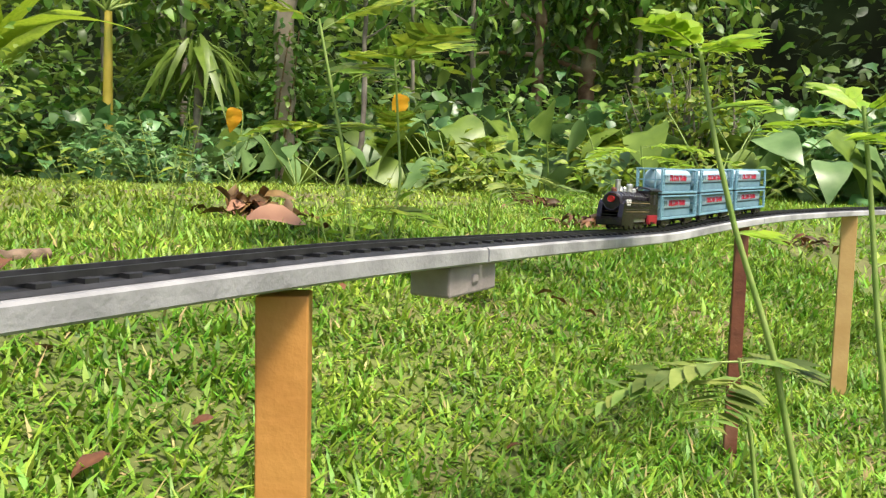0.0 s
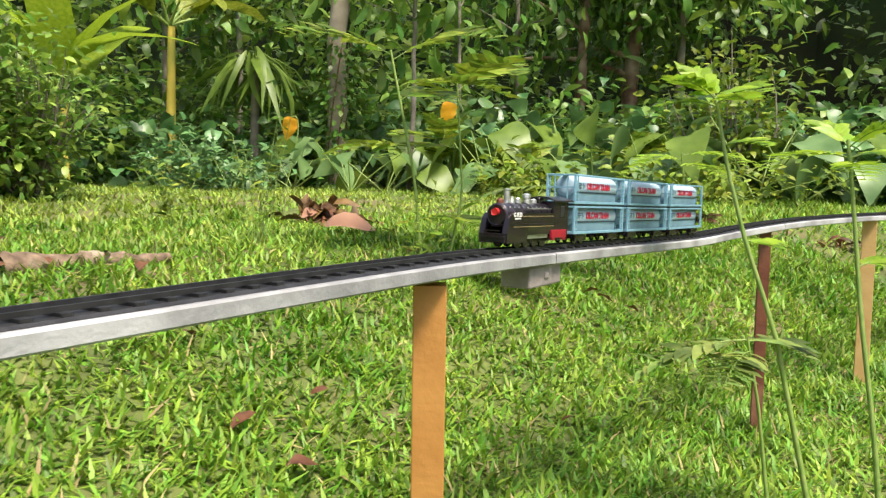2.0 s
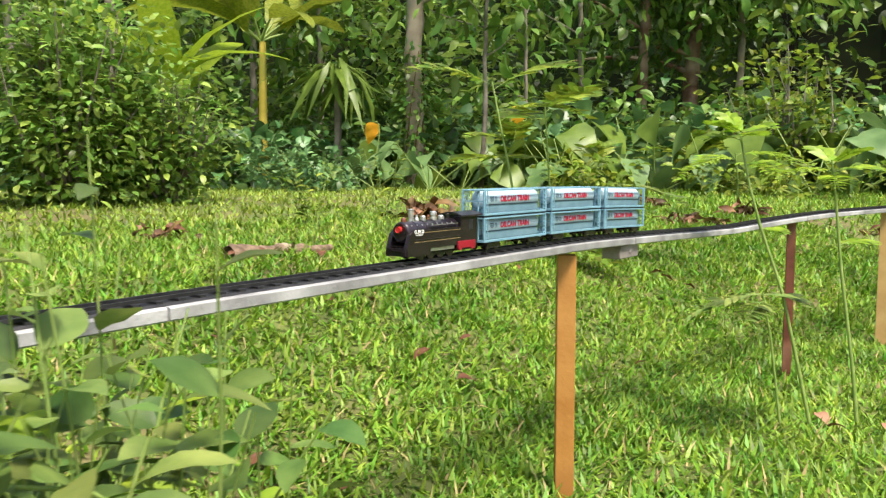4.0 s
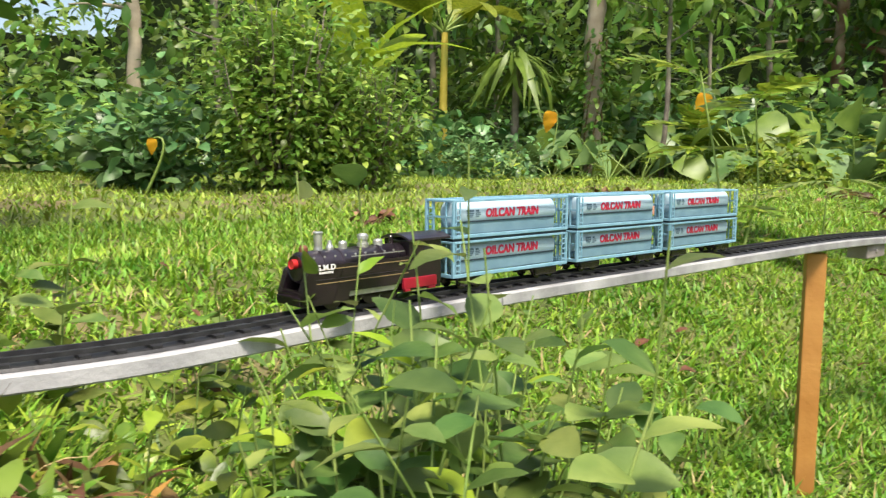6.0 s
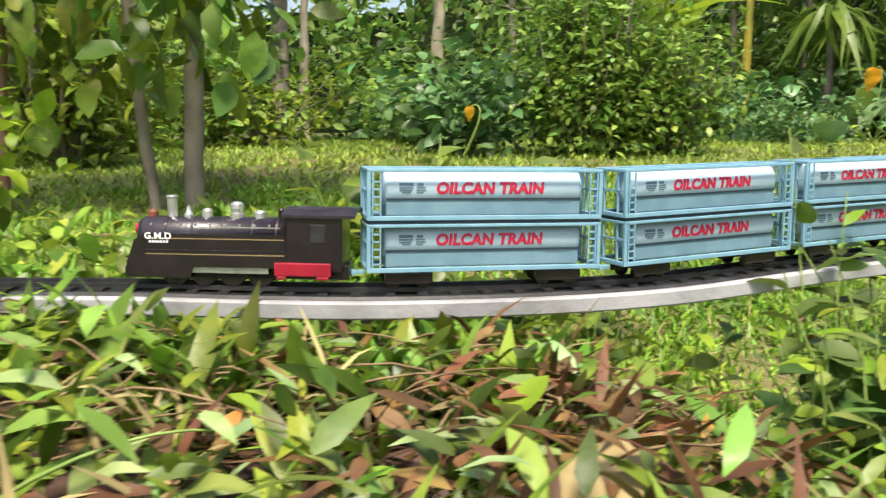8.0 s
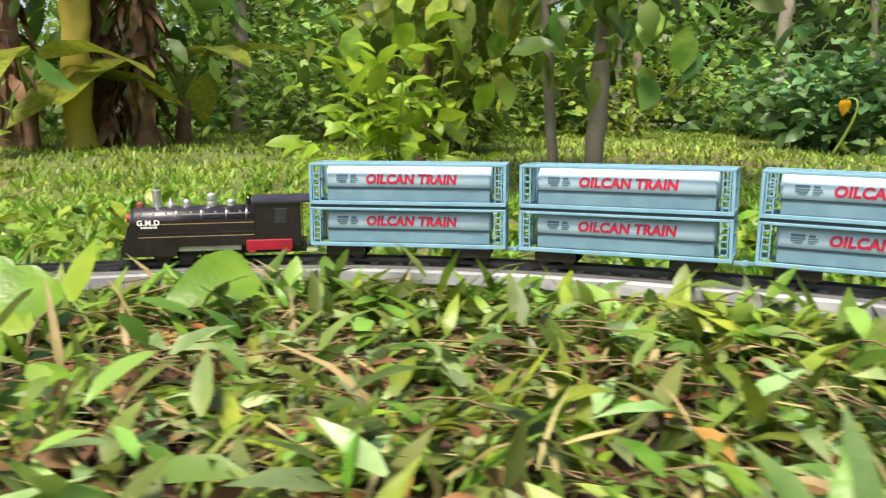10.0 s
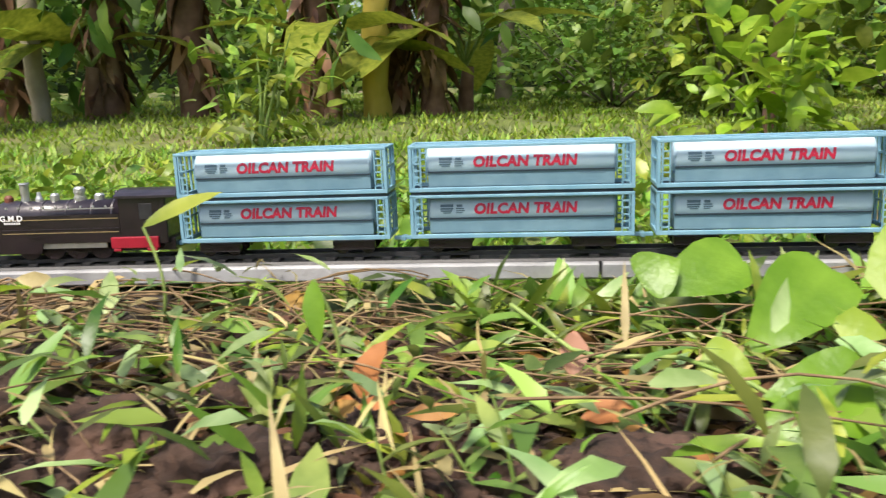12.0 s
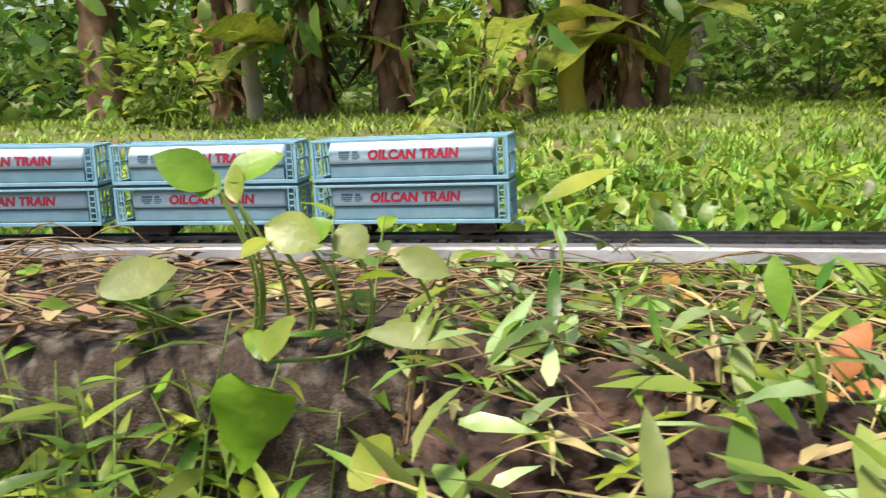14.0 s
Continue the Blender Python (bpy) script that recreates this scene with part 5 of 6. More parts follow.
for k in range(60):
    u = 3.44 + 1.2 * k / 59
    c, h = smooth_at(u), heading(u)
    sd = Vector((-math.sin(h), math.cos(h), 0))
    ring = []
    for j, (a, b) in enumerate(((0.02, 0.352), (-0.09, 0.352), (-0.20, 0.352), (-0.232, 0.344), (-0.245, 0.328), (-0.25, 0.30), (-0.253, 0.26), (-0.256, 0.20), (-0.260, 0.14), (-0.264, 0.0), (0.02, 0.0))):
        q = Vector((u * 6, j * 0.9, 0))
        w = 0.014 * noise.noise(q) + 0.008 * noise.noise(q * 3.1)
        ring.append(bm.verts.new(Vector((c[0], c[1], b + (w * 0.35 if 0 < j < 4 else 0) - 0.012)) + sd * (a + (w if 0 < j < 10 else 0))))
    rings.append(ring)
for a, b in zip(rings, rings[1:]):
    for j in range(11):
        bm.faces.new((a[j], a[(j + 1) % 11], b[(j + 1) % 11], b[j]))
bm.faces.new(rings[0])
bm.faces.new(rings[-1][::-1])
bmesh.ops.recalc_face_normals(bm, faces=bm.faces)
tagged(part("fallen_log", bm, M_LOG, None, smooth=True), "old dark fallen log with pale lichen patches, under the track", "log")

for k, (u, s, sx, sy, sz) in enumerate(((3.35, -0.29, 0.05, 0.04, 0.030), (3.28, -0.32, 0.04, 0.035, 0.026), (3.22, -0.27, 0.03, 0.03, 0.02), (3.12, -0.33, 0.045, 0.04, 0.02), (3.42, -0.27, 0.035, 0.03, 0.030), (3.38, -0.35, 0.045, 0.03, 0.030), (3.30, -0.24, 0.03, 0.026, 0.024), (3.24, -0.37, 0.03, 0.03, 0.02), (3.17, -0.25, 0.026, 0.022, 0.018))):
    x, y = on_bank(u, s)
    stone(x, y, float(land(x, y)[0]) + 0.004, sx, sy, sz, M_EARTH, "crumbly dark brown lump of earth on the bank", "earth_lump", 11 + k, 5)


def build_crumbs():
    """Loose crumbs of dark earth, each an uneven eight-cornered clod."""
    rng = np.random.default_rng(29)
    n = 5200
    u, s = rng.uniform(2.75, 3.52, n), rng.uniform(-0.52, -0.05, n)
    i = np.clip(((u - LINE_U[0]) / 0.05).astype(int), 0, len(LINE_U) - 1)
    x = LINE[i, 0] - np.sin(LINE_H[i]) * s - (u - LINE_U[i]) * np.cos(LINE_H[i])
    y = LINE[i, 1] + np.cos(LINE_H[i]) * s - (u - LINE_U[i]) * np.sin(LINE_H[i])
    c = np.stack([x, y, land(x, y) + 0.006], -1)
    size = 0.0018 + 0.0065 * rng.random(n) ** 3
    cube = np.array([(a, b, d) for a in (-1, 1) for b in (-1, 1) for d in (-1, 1)], float)
    v = c[:, None] + size[:, None, None] * (cube[None] * 0.7 + rng.normal(size=(n, 8, 3)) * 0.3)
    tri = np.array([(0, 1, 3), (0, 3, 2), (4, 6, 7), (4, 7, 5), (0, 4, 5), (0, 5, 1), (2, 3, 7), (2, 7, 6), (0, 2, 6), (0, 6, 4), (1, 5, 7), (1, 7, 3)])
    tagged(solid("earth_crumbs", [(v.reshape(-1, 3), (tri[None] + (np.arange(n) * 8)[:, None, None]).reshape(-1, 3))], M_EARTH, smooth=False), "loose crumbs of dark earth on the bank", "earth", kind="stuff")


build_crumbs()


def bank_cover(name, n, u0, u1, s0, s1, leaf, wd, m, label, seed, shape=LANCE, rise=(0.1, 1.2), height=0.05, cat="ground cover"):
    rng = np.random.default_rng(seed)
    u, s = rng.uniform(u0, u1, n), rng.uniform(s0, s1, n)
    i = np.clip(((u - LINE_U[0]) / 0.05).astype(int), 0, len(LINE_U) - 1)
    x = LINE[i, 0] - np.sin(LINE_H[i]) * s - (u - LINE_U[i]) * np.cos(LINE_H[i])
    y = LINE[i, 1] + np.cos(LINE_H[i]) * s - (u - LINE_U[i]) * np.sin(LINE_H[i])
    z = land(x, y) + rng.random(n) ** 1.5 * height
    a, e = rng.uniform(0, 6.283, n), rng.uniform(*rise, n)
    way = np.stack([np.cos(a) * np.cos(e), np.sin(a) * np.cos(e), np.sin(e)], -1)
    face = np.stack([-np.cos(a) * np.sin(e), -np.sin(a) * np.sin(e), np.cos(e)], -1) + rng.normal(size=(n, 3)) * 0.35
    L = leaf * rng.uniform(0.5, 1.4, n)
    tagged(solid(name, [leaves(np.stack([x, y, z], -1), way, face, L, L * wd, shape, rng.uniform(0.1, 0.6, n), 0.2, 0.04, rng)], m), label, cat, kind="stuff")


bank_cover("bank_leaves", 2100, 1.7, 2.8, -0.62, -0.03, 0.031, 0.27, M_BANK, "green lance-shaped leaves covering the bank", 300)
bank_cover("bank_leaves", 1100, 1.7, 2.8, -0.62, -0.03, 0.036, 0.30, M_HERB2, "pale green lance-shaped leaves covering the bank", 301)
bank_cover("bank_litter", 5200, 1.7, 3.5, -0.60, -0.02, 0.028, 0.26, M_BROWN, "brown dead leaves and litter on the bank", 302, OVAL, (-0.2, 0.5), 0.018, "litter")
bank_cover("bank_litter", 420, 1.7, 3.5, -0.5, -0.03, 0.024, 0.40, M_ORANGE, "orange and tan dead leaves on the bank", 303, OVAL, (-0.2, 0.4), 0.03, "litter")
bank_cover("bank_litter", 850, 1.7, 3.5, -0.5, -0.03, 0.028, 0.17, M_BEIGE, "straw-coloured dead leaves on the bank", 304, LANCE, (-0.2, 0.8), 0.04, "litter")
bank_cover("bank_leaves", 430, 2.8, 3.5, -0.5, -0.04, 0.036, 0.17, M_BANK, "scattered green lance-shaped leaves on the earth", 305)
bank_cover("bank_leaves", 200, 2.8, 3.5, -0.5, -0.04, 0.034, 0.25, M_HERB2, "scattered pale green leaves on the earth", 306, OVAL)
bank_cover("bank_leaves", 3600, 1.8, 4.65, 0.04, 0.75, 0.030, 0.5, M_BANK, "green leaves growing behind the track", 307, OVAL, (0.1, 1.2), 0.06)

bank_cover("dry_stalks", 330, 1.72, 2.3, -0.42, -0.03, 0.05, 0.12, M_BROWN, "upright brown dry leaves among the herbs", 308, LANCE, (0.5, 1.45), 0.03, "dry grass")
bank_cover("dry_stalks", 230, 1.72, 3.5, -0.42, -0.03, 0.055, 0.08, M_BEIGE, "upright straw-coloured dry blades among the herbs", 309, LANCE, (0.4, 1.45), 0.03, "dry grass")
bank_cover("dry_stalks", 260, 1.78, 2.15, -0.17, -0.03, 0.042, 0.13, M_BROWN, "tangle of brown dry leaves beside the track", 311, LANCE, (0.2, 1.45), 0.05, "dry grass")
bank_cover("dry_stalks", 50, 1.78, 2.2, -0.17, -0.04, 0.035, 0.2, M_ORANGE, "orange-brown dry leaves beside the track", 312, LANCE, (0.2, 1.3), 0.05, "dry grass")
bank_cover("bank_leaves", 420, 1.75, 2.6, -0.36, -0.04, 0.05, 0.17, M_BANK, "long green blades rising from the bank", 310, LANCE, (0.6, 1.4), 0.02)
bank_cover("bank_litter", 1300, 1.72, 3.0, -0.5, -0.03, 0.024, 0.36, M_RUST, "curled rust-brown dead leaves caught among the herbs", 313, OVAL, (-0.3, 0.5), 0.045, "litter")
bank_cover("dry_stalks", 620, 1.80, 2.2, -0.32, -0.04, 0.036, 0.24, M_RUST, "drooping rust-brown dry leaves beside the track", 318, OVAL, (-0.7, 0.9), 0.06, "dry grass")
bank_cover("dry_stalks", 900, 1.75, 3.45, -0.5, -0.03, 0.045, 0.05, M_DRY, "thin straw-coloured dry stalks among the leaves", 319, LANCE, (0.0, 1.0), 0.045, "dry grass")
bank_cover("bank_leaves", 950, 1.95, 3.2, -0.12, -0.036, 0.042, 0.27, M_BANK, "green leaves rising along the edge of the lath", 314, LANCE, (0.3, 1.35), 0.038)
bank_cover("bank_leaves", 480, 1.9, 3.2, -0.11, -0.036, 0.034, 0.34, M_LIGHT, "light green leaves rising along the edge of the lath", 315, OVAL, (0.2, 1.3), 0.038)
bank_cover("bank_leaves", 800, 1.75, 3.5, -0.5, -0.045, 0.036, 0.27, M_PALE, "pale green leaves with painted sheen among the ground cover", 320, LANCE, (0.0, 0.8), 0.055)
bank_cover("bank_leaves", 170, 2.95, 3.5, -0.5, -0.1, 0.040, 0.24, M_LIGHT, "light green lance-shaped leaves over the earth", 316, LANCE, (0.0, 0.9), 0.05)
bank_cover("bank_leaves", 420, 1.75, 2.9, -0.5, -0.05, 0.036, 0.30, M_LIGHT, "bright green young leaves among the ground cover", 317, OVAL, (0.1, 1.1), 0.055)

# dry runners and twigs matted along the bank
rng = np.random.default_rng(31)
lines = []
for k in range(620):
    u, s = rng.uniform(1.8, 4.5), -0.035 - abs(rng.normal()) * 0.16
    x, y = on_bank(u, s)
    a = heading(u) + rng.normal() * 0.6
    ln = rng.uniform(0.04, 0.16)
    t = np.linspace(-0.5, 0.5, 7)
    px, py = x + np.cos(a) * t * ln + rng.normal() * 0.02 * t ** 2, y + np.sin(a) * t * ln + rng.normal() * 0.06 * t ** 2
    lines.append(np.stack([px, py, land(px, py) + 0.008 + 0.032 * rng.random() + 0.02 * rng.random() * np.cos(t * 3)], -1))
tagged(solid("dry_runners", [tubes(lines, 0.0009, 0.0005, 4)], M_TWIG), "dry brown plant runners matted over the bank", "runners", kind="stuff")
for k in range(22):
    u, s = 1.8 + k * 0.12 + rng.normal() * 0.05, -rng.uniform(0.05, 0.4)
    x, y = on_bank(u, s)
    a, ln = rng.uniform(0, 6.28), rng.uniform(0.06, 0.14)
    t = np.linspace(0, 1, 8)[:, None]
    e = rng.uniform(0.1, 0.9)
    line = np.array([0, 0, 0]) + t * ln * np.array([math.cos(a) * math.cos(e), math.sin(a) * math.cos(e), math.sin(e)]) - np.array([0, 0, 0.5]) * ln * t ** 2 * e + rng.normal(size=3) * 0.02 * t * (1 - t)
    ob = solid("vine_stem", [tubes([line], 0.0013, 0.0006, 5)], M_STEM if k % 3 else M_TWIG)
    ob.matrix_basis = pose(x, y, float(land(x, y)[0]) + 0.004)
    tagged(ob, "thin bent vine stem on the bank", "vine stem", "vine stems on the bank")

# leafy plants that stand before the train
HERBS = (
    (-0.62, 0.05, 0.41, 6, M_SOFT), (-0.56, 0.00, 0.40, 6, M_HERB2), (-0.60, -0.14, 0.41, 7, M_SOFT), (-0.53, -0.12, 0.39, 6, M_SOFT), (-0.50, -0.19, 0.40, 6, M_HERB2), (-0.57, -0.25, 0.41, 6, M_SOFT), (-0.47, -0.09, 0.33, 5, M_SOFT),
    (-0.45, -0.27, 0.36, 5, M_HERB2), (-0.43, -0.02, 0.26, 4, M_LIME), (-0.52, -0.30, 0.40, 6, M_SOFT), (-0.49, -0.33, 0.37, 5, M_HERB2), (-0.46, -0.20, 0.38, 5, M_SOFT))
for k, (x, y, top, st, m) in enumerate(HERBS):
    herb(x, y, top + 0.025 - float(land(x, y)[0]), st, 0.05, 0.62, m, "leafy herb with soft oval leaves on the slope of the bank", "leafy_herb", OVAL, 0.28, 9, M_HERB2 if k % 3 else M_SOFT, 320 + k, group="leafy herbs before the track")
BEND_HERBS = (
    (-0.594, -0.154, 0.415, 3, M_HERB2), (-0.612, -0.138, 0.421, 2, M_BANK), (-0.633, -0.167, 0.396, 4, M_SOFT), (-0.687, -0.163, 0.384, 3, M_HERB2), (-0.741, -0.133, 0.404, 2, M_BANK), (-0.558, -0.171, 0.375, 4, M_BANK),
    (-0.506, -0.136, 0.374, 4, M_SOFT), (-0.477, -0.182, 0.358, 4, M_BANK), (-0.647, -0.217, 0.365, 4, M_SOFT), (-0.579, -0.242, 0.353, 4, M_SOFT), (-0.542, -0.253, 0.345, 4, M_BANK), (-0.531, -0.197, 0.359, 3, M_SOFT),
    (-0.734, -0.262, 0.353, 3, M_BANK), (-0.762, -0.291, 0.356, 3, M_HERB2), (-0.830, -0.330, 0.356, 3, M_HERB2), (-0.806, -0.303, 0.356, 2, M_BANK), (-0.658, -0.284, 0.347, 3, M_BANK), (-0.609, -0.293, 0.339, 4, M_BANK))
for k, (x, y, top, st, m) in enumerate(BEND_HERBS):
    herb(x, y, max(0.045, (top - float(land(x, y)[0])) * 1.15 + 0.012), st * 2 if x > -0.6 else max(1, st // 2), 0.048 if x > -0.6 else 0.036, 0.6 if k % 3 else 0.34, m, "leafy green herb growing beside the track", "leafy_herb", OVAL if k % 3 else LANCE, 0.3, 8, M_HERB2 if k % 2 else M_LIME, 620 + k, 0.0013, group="leafy herbs before the track")
rng = np.random.default_rng(33)
for k in range(46):
    u, s = rng.uniform(1.85, 3.2), -rng.uniform(0.06, 0.5)
    x, y = on_bank(u, s)
    herb(x, y, rng.uniform(0.03, 0.075), int(rng.integers(1, 4)), rng.uniform(0.025, 0.05), rng.uniform(0.22, 0.5), M_BANK if rng.random() < 0.6 else M_HERB2, "low green herb on the bank", "low_herb", LANCE if k % 2 else OVAL, 0.7, 5, M_LIME if k % 4 == 0 else None, 340 + k, 0.0012, group="low herbs on the bank")
for k in range(18):
    u, s = rng.uniform(3.15, 3.5), -rng.uniform(0.05, 0.4)
    x, y = on_bank(u, s)
    herb(x, y, rng.uniform(0.03, 0.07), int(rng.integers(1, 3)), rng.uniform(0.03, 0.05), rng.uniform(0.2, 0.45), M_BANK if rng.random() < 0.5 else M_HERB2, "low green herb on the earth", "low_herb", LANCE, 0.7, 4, M_LIME if k % 4 == 0 else None, 400 + k, 0.0012, group="low herbs on the bank")
# behind the track, tall weeds
for k, (u, s, h) in enumerate(((1.75, 0.35, 0.22), (1.95, 0.30, 0.20), (2.1, 0.25, 0.18), (2.0, 0.55, 0.25), (2.25, 0.4, 0.2), (1.6, 0.6, 0.2), (2.75, 0.5, 0.2), (4.25, 0.35, 0.10), (4.4, 0.5, 0.12), (4.1, 0.5, 0.10))):
    x, y = on_bank(u, s)
    herb(x, y, h, 4, 0.06, 0.6, M_HERB2 if k % 2 else M_BANK, "leafy weed behind the track", "leafy_weed", OVAL, 0.35, 6, None, 430 + k)

# single leaves that stand out
LONE = (
    (-1.432, -1.188, 0.345, 0.034, 0.6, 80, 75, M_ORANGE, "upright orange-brown dead leaf", OVAL, 0.6),
    (-1.36, -1.10, 0.345, 0.03, 0.6, 60, 20, M_ORANGE, "curled orange dead leaf on the bank", OVAL, 0.5),
    (-1.40, -1.08, 0.35, 0.032, 0.5, 140, 50, M_PINKLEAF, "pinkish dead leaf on the bank", OVAL, 0.3),
    (-1.52, -1.26, 0.352, 0.03, 0.45, 200, 10, M_BEIGE, "pale yellow dead leaf on the bank", OVAL, 0.3),
    (-1.445, -1.465, 0.368, 0.044, 0.85, 215, -65, M_CREEPER, "pale green heart-shaped leaf hanging before the log", HEART, 0.7),
    (-1.38, -1.42, 0.335, 0.045, 0.3, 340, -15, M_PALE, "long pale lance-shaped leaf before the log", LANCE, 0.6),
    (-1.40, -1.47, 0.33, 0.028, 0.6, 300, -50, M_BANK, "small green leaf before the log", OVAL, 0.4),
    (-1.50, -1.40, 0.36, 0.03, 0.55, 150, 40, M_HERB2, "pale green leaf of a climbing herb", OVAL, -0.3),
    (-1.53, -1.385, 0.39, 0.03, 0.6, 250, 10, M_LIME, "bright green leaf of a climbing herb", OVAL, 0.4),
    (-1.515, -1.36, 0.40, 0.028, 0.6, 60, 25, M_LIME, "bright green leaf of a climbing herb", OVAL, -0.4),
)
for k, (x, y, z, ln, wd, hd, rs, m, lb, sh, rl) in enumerate(LONE):
    lone_leaf(x, y, z, ln, wd, hd, rs, m, lb, 460 + k, sh, rl, 0.25, "fallen_leaf" if "dead" in lb else "creeper_leaf")
# the creeper's leaves: place of the stalk's end, of the tip, and width
CREEPER = (
    ((-1.383, -0.913, 0.395), (-1.367, -0.985, 0.366), 0.05, M_CREEPER, "large bright heart-shaped leaf of a creeper"),
    ((-1.27, -1.014, 0.373), (-1.29, -1.05, 0.376), 0.046, M_CREEPER, "pale heart-shaped leaf of a creeper"),
    ((-1.283, -0.99, 0.383), (-1.236, -0.992, 0.351), 0.062, M_CREEPER, "large green heart-shaped leaf of a creeper"),
    ((-1.269, -1.036, 0.368), (-1.283, -1.062, 0.366), 0.034, M_CREEPER, "green heart-shaped leaf of a creeper"),
    ((-1.252, -1.055, 0.35), (-1.266, -1.067, 0.356), 0.04, M_CREEPER, "green heart-shaped leaf of a creeper"),
    ((-1.444, -0.922, 0.389), (-1.451, -0.982, 0.378), 0.046, M_CREEPER, "green heart-shaped leaf of a creeper"),
    ((-1.241, -0.941, 0.368), (-1.231, -0.994, 0.35), 0.052, M_CREEPER, "green heart-shaped leaf of a creeper"),
    ((-1.227, -0.959, 0.364), (-1.201, -0.959, 0.353), 0.052, M_CREEPER, "green heart-shaped leaf of a creeper"),
    ((-1.319, -0.795, 0.397), (-1.317, -0.859, 0.386), 0.045, M_CREEPER, "green heart-shaped leaf of a creeper"),
    ((-1.345, -0.912, 0.386), (-1.366, -0.893, 0.424), 0.024, M_LIME, "upright bright leaf of a creeper"),
    ((-1.351, -1.037, 0.368), (-1.329, -1.021, 0.363), 0.03, M_LIME, "bright heart-shaped leaf of a creeper"),
    ((-1.337, -0.962, 0.382), (-1.317, -0.948, 0.379), 0.02, M_LIME, "bright leaf of a creeper lying flat"),
    ((-1.457, -0.993, 0.379), (-1.449, -0.972, 0.394), 0.035, M_CREEPER, "green heart-shaped leaf of a creeper"),
    ((-0.668, -0.545, 0.353), (-0.703, -0.539, 0.358), 0.04, M_BEIGE, "large pale beige dead leaf on the bank"),
    ((-0.452, -0.281, 0.343), (-0.407, -0.29, 0.345), 0.034, M_SOFT, "broad green leaf on the slope"),
    ((-1.575, -1.483, 0.44), (-1.574, -1.511, 0.459), 0.026, M_CREEPER, "green leaf of a creeper climbing before the wagons"),
    ((-1.574, -1.477, 0.443), (-1.571, -1.448, 0.458), 0.024, M_CREEPER, "green leaf of a creeper climbing before the wagons"),
    ((-1.573, -1.48, 0.437), (-1.577, -1.492, 0.444), 0.018, M_CREEPER, "green leaf of a creeper climbing before the wagons"),
    ((-1.56, -1.471, 0.432), (-1.575, -1.473, 0.452), 0.014, M_BANK, "green leaf of a creeper climbing before the wagons"),
    ((-1.554, -1.457, 0.42), (-1.537, -1.431, 0.412), 0.026, M_BANK, "green leaf of a creeper climbing before the wagons"),
    ((-1.555, -1.417, 0.417), (-1.54, -1.407, 0.403), 0.022, M_HERB2, "green leaf of a creeper climbing before the wagons"),
    ((-1.548, -1.436, 0.41), (-1.547, -1.424, 0.422), 0.02, M_CREEPER, "green leaf of a creeper climbing before the wagons"),
    ((-1.552, -1.454, 0.413), (-1.544, -1.47, 0.407), 0.02, M_BANK, "green leaf of a creeper climbing before the wagons"),
    ((-1.536, -1.543, 0.393), (-1.541, -1.507, 0.404), 0.026, M_HERB2, "green leaf of a creeper climbing before the wagons"),
    ((-1.472, -1.461, 0.37), (-1.483, -1.45, 0.388), 0.024, M_BANK, "green leaf of a creeper climbing before the wagons"),
    ((-1.44, -1.411, 0.32), (-1.455, -1.423, 0.331), 0.03, M_BANK, "green leaf of a creeper climbing before the wagons"),
    ((-1.449, -1.39, 0.335), (-1.393, -1.331, 0.33), 0.022, M_HERB2, "green leaf of a creeper climbing before the wagons"),
    ((-1.493, -1.414, 0.373), (-1.472, -1.365, 0.372), 0.014, M_HERB2, "green leaf of a creeper climbing before the wagons"),
    ((-1.526, -1.39, 0.405), (-1.509, -1.367, 0.397), 0.018, M_HERB2, "green leaf of a creeper climbing before the wagons"),
    ((-1.618, -1.276, 0.413), (-1.613, -1.23, 0.437), 0.018, M_BANK, "green leaf of a creeper climbing before the wagons"),
    ((-1.407, -1.293, 0.338), (-1.369, -1.259, 0.339), 0.028, M_HERB2, "green leaf of a creeper climbing before the wagons"),
    ((-1.473, -1.2, 0.401), (-1.458, -1.204, 0.373), 0.014, M_CREEPER, "green leaf of a creeper climbing before the wagons"),
)
for k, (base, tip, wd, m, lb) in enumerate(CREEPER):
    rng = np.random.default_rng(560 + k)
    base, tip = np.array(base), np.array(tip)
    ob = tagged(new("fallen_leaf" if "dead" in lb else "creeper_leaf" if "creeper" in lb else "broad_leaf"), lb, "leaf")
    ob.matrix_basis = pose(*base)
    ln = float(np.linalg.norm(tip - base))
    foot = np.array([0, 0, float(land(base[0], base[1])[0]) - base[2]])
    if foot[2] < -0.12:
        u_, s_ = along(base[0], base[1])
        fx, fy = on_bank(float(u_[0]), max(float(s_[0]), -0.225))
        foot = np.array([fx, fy, 0.342]) - base
    t = np.linspace(0, 1, 7)[:, None]
    solid("stalk", [tubes([foot * (1 - t) + np.array([0.012, 0.01, 0]) * np.sin(t * 3.1)], 0.0013, 0.0010, 5)], M_STEM, ob)
    solid("blade", [leaves(np.zeros((1, 3)), [tip - base], np.array([[0.45, -0.55, 0.65]]) + rng.normal(size=(1, 3)) * 0.12, ln * 1.12, wd, HEART if "heart" in lb else OVAL_FINE if "beige" in lb or "broad" in lb or "climbing" in lb else LANCE, 0.12, 0.22, 0.02, rng)], m, ob)
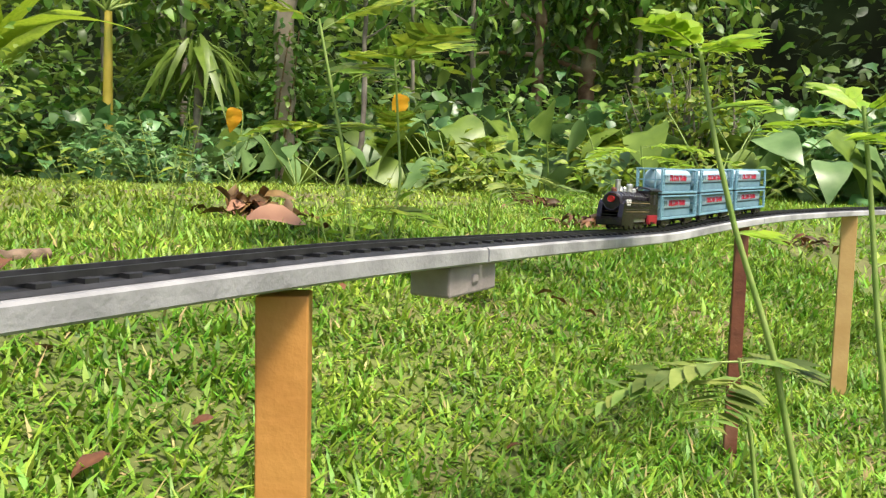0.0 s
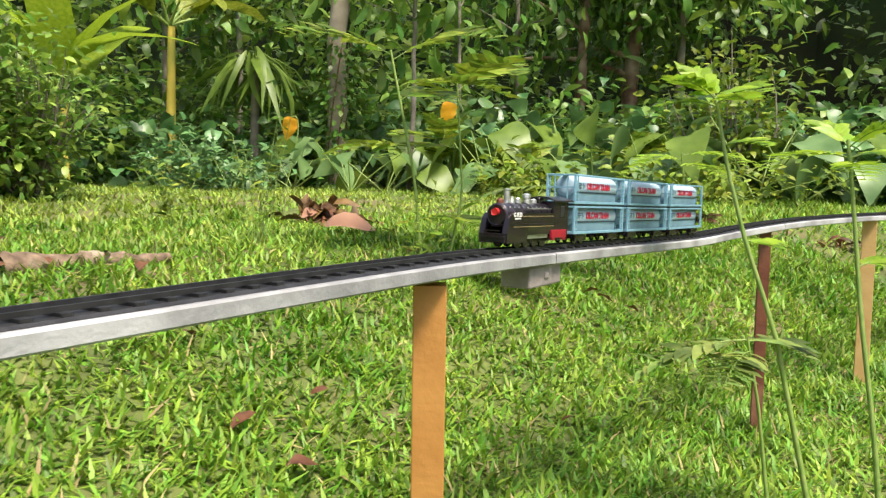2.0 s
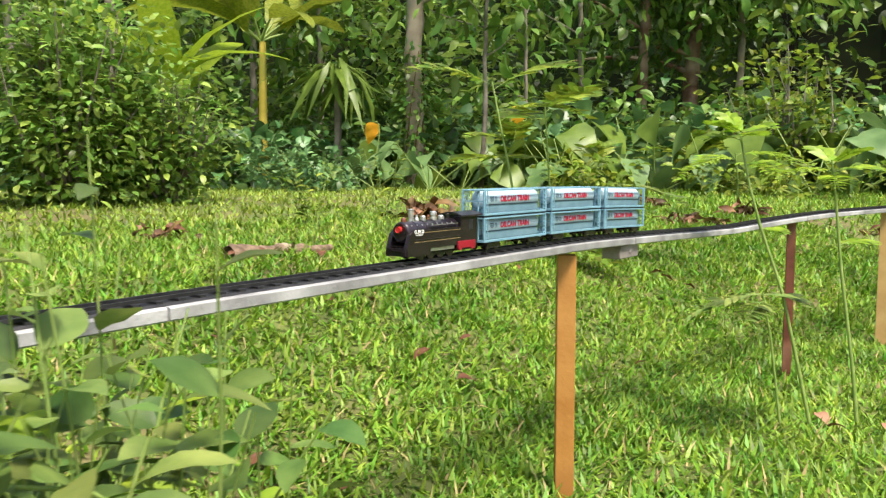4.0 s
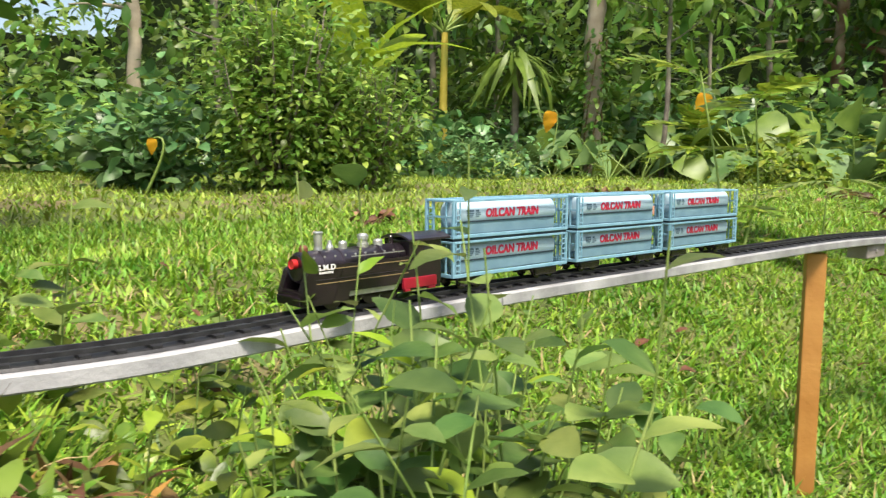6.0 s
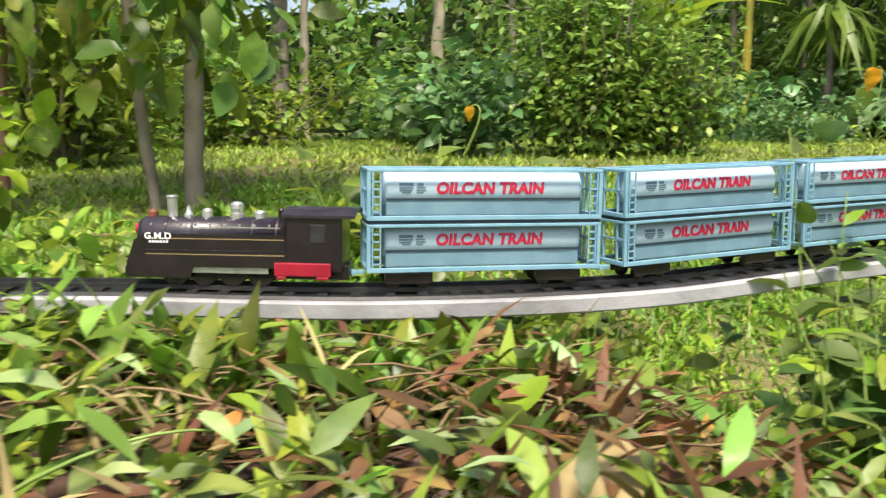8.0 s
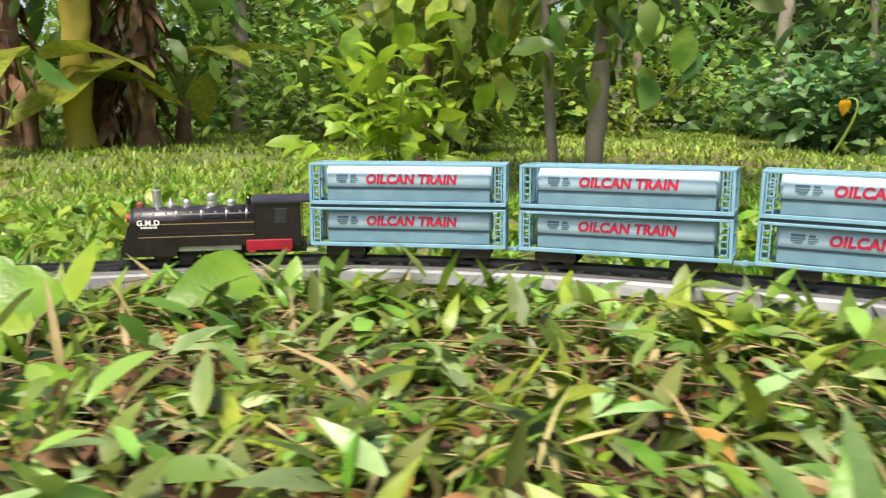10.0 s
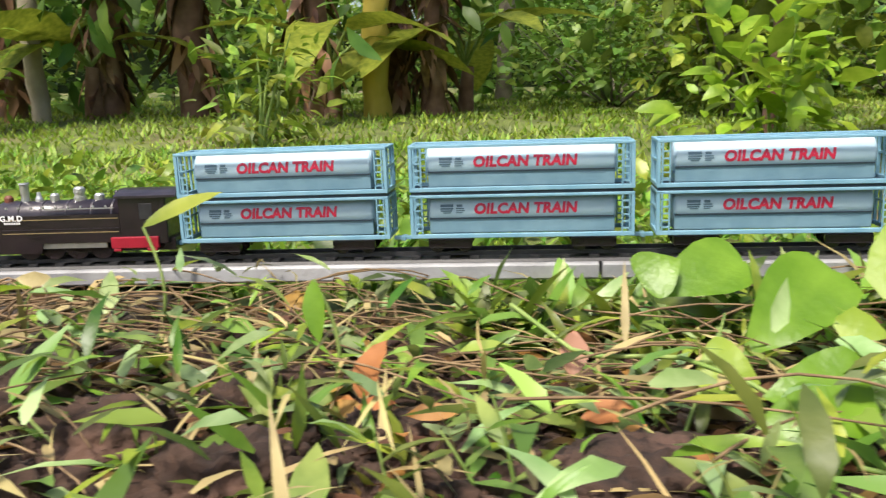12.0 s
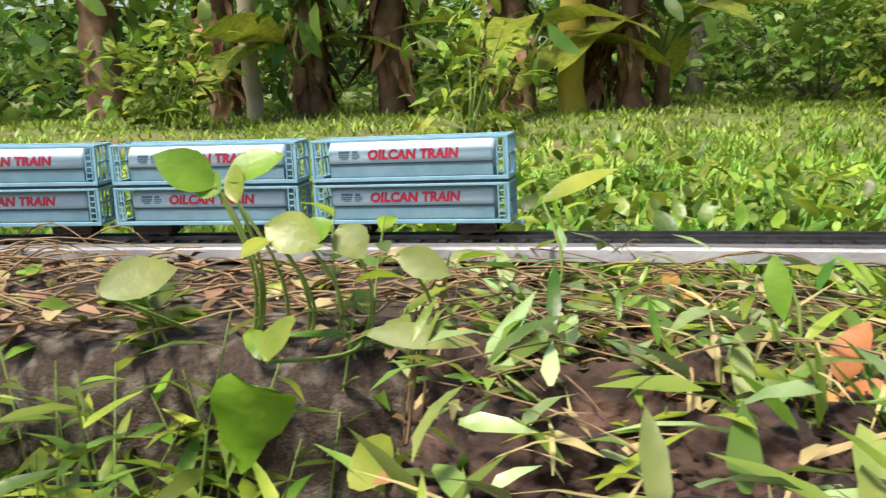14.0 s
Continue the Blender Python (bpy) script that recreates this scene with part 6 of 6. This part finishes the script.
for line in ([(-1.269, -1.037, 0.367), (-1.252, -1.042, 0.356), (-1.237, -1.035, 0.357), (-1.218, -1.031, 0.357)], [(-1.459, -1.085, 0.376), (-1.395, -1.078, 0.363), (-1.356, -1.046, 0.37), (-1.317, -1.038, 0.369), (-1.269, -1.037, 0.362), (-1.231, -1.035, 0.356)]):
    line = np.array(line)
    tt, t = np.linspace(0, 1, len(line)), np.linspace(0, 1, 18)
    tagged(solid("vine_stem", [tubes([np.stack([np.interp(t, tt, line[:, c]) for c in range(3)], -1)], 0.0014, 0.0010, 6)], M_STEM), "pale green creeper stem on the bank", "vine stem", "vine stems on the bank")
x, y = on_bank(3.50, -0.235)
herb(x, y, 0.11, 2, 0.032, 0.55, M_HERB2, "twining herb before the wagons", "twining_herb", OVAL, 0.5, 6, M_LIME, 480, 0.0011, 0.335)
x, y = on_bank(3.66, -0.22)
herb(x, y, 0.05, 2, 0.03, 0.4, M_BANK, "twining herb on the log", "twining_herb", OVAL, 0.5, 6, M_LIME, 481, 0.0011, 0.335)
for k, (u, s) in enumerate(((3.55, -0.29), (3.60, -0.28), (3.70, -0.28), (3.78, -0.29), (3.88, -0.28), (3.58, -0.34), (3.66, -0.32), (3.74, -0.29), (3.82, -0.31), (3.62, -0.38), (3.7, -0.40), (3.9, -0.33), (3.64, -0.31), (3.76, -0.34), (3.84, -0.36), (3.68, -0.35), (3.95, -0.30), (3.8, -0.40))):
    x, y = on_bank(u, s)
    herb(x, y, 0.375 - float(land(x, y)[0]), 5, 0.05, 0.2, M_BANK, "narrow-leaved herb growing up the log", "narrow_herb", LANCE, 0.22, 16, None, 490 + k, 0.0012)

# litter lying on the log
rng = np.random.default_rng(37)
n = 420
u, s = rng.uniform(3.46, 4.55, n), -rng.uniform(0.03, 0.235, n)
c = np.array([on_bank(a, b) for a, b in zip(u, s)])
a = rng.uniform(0, 6.283, n)
way = np.stack([np.cos(a), np.sin(a), rng.normal(size=n) * 0.3], -1)
L = rng.uniform(0.012, 0.035, n)
pick = rng.integers(0, 4, n)
for q, (m, lb) in enumerate(((M_BROWN, "brown dead leaves lying on the log"), (M_BEIGE, "straw-coloured dead leaves lying on the log"), (M_BANK, "green leaves trailing over the log"), (M_PINKLEAF, "pinkish dead leaves lying on the log"))):
    k = pick == q
    tagged(solid("log_litter", [leaves(np.stack([c[k, 0], c[k, 1], np.full(k.sum(), 0.344) + 0.012 * rng.random(k.sum())], -1), way[k], rng.normal(size=(k.sum(), 3)) * 0.3 + [0, 0, 1], L[k], L[k] * 0.45, OVAL, 0.25, 0.25, 0.05, rng)], m), lb, "litter", kind="stuff")
lines = []
for k in range(170):
    uu, ss = rng.uniform(3.46, 4.55), -rng.uniform(0.035, 0.23)
    x, y = on_bank(uu, ss)
    ang = heading(uu) + rng.normal() * 0.35
    t = np.linspace(-0.5, 0.5, 7)
    ln = rng.uniform(0.05, 0.18)
    lines.append(np.stack([x + np.cos(ang) * t * ln, y + np.sin(ang) * t * ln + rng.normal() * 0.05 * t ** 2, 0.345 + 0.010 * rng.random() + 0.008 * np.cos(t * 5 + k)], -1))
tagged(solid("log_runners", [tubes(lines, 0.0013, 0.0008, 4)], M_TWIG), "dry brown runners matted over the log", "runners", kind="stuff")



# ---- what moves ----
def run_at(t):
    """How far the train has come: rounded between the rows of RUN."""
    ts, us = [r[0] for r in RUN], [r[1] for r in RUN]
    if t >= ts[-1]:
        return us[-1] + (t - ts[-1]) * (us[-1] - us[-3]) / (ts[-1] - ts[-3])
    i = min(max(int(np.searchsorted(ts, t, side="right")) - 1, 0), len(ts) - 2)
    def slope(k):
        a, b = max(k - 1, 0), min(k + 1, len(ts) - 1)
        return (us[b] - us[a]) / (ts[b] - ts[a])
    h = ts[i + 1] - ts[i]
    s = (t - ts[i]) / h
    return ((1 + 2 * s) * (1 - s) ** 2 * us[i] + s * (1 - s) ** 2 * h * slope(i) + s * s * (3 - 2 * s) * us[i + 1] + s * s * (s - 1) * h * slope(i + 1))


def on_track(u_front, length):
    a, b = smooth_at(u_front - 0.15 * length), smooth_at(u_front - 0.85 * length)
    e = b - a
    m = (a + b) / 2
    return pose(m[0], m[1], ZC + m[2], 0, -math.degrees(math.atan2(e[2], math.hypot(e[0], e[1]))), math.degrees(math.atan2(e[1], e[0])))


def motions():
    ts = [k * 0.5 for k in range(29)]
    for n, w in enumerate(wagons):
        walk(w, [(t, on_track(run_at(t) - n * PITCH, WL)) for t in ts])
    walk(loco, [(t, on_track(run_at(t) + 0.1655, 0.163)) for t in ts])


motions()
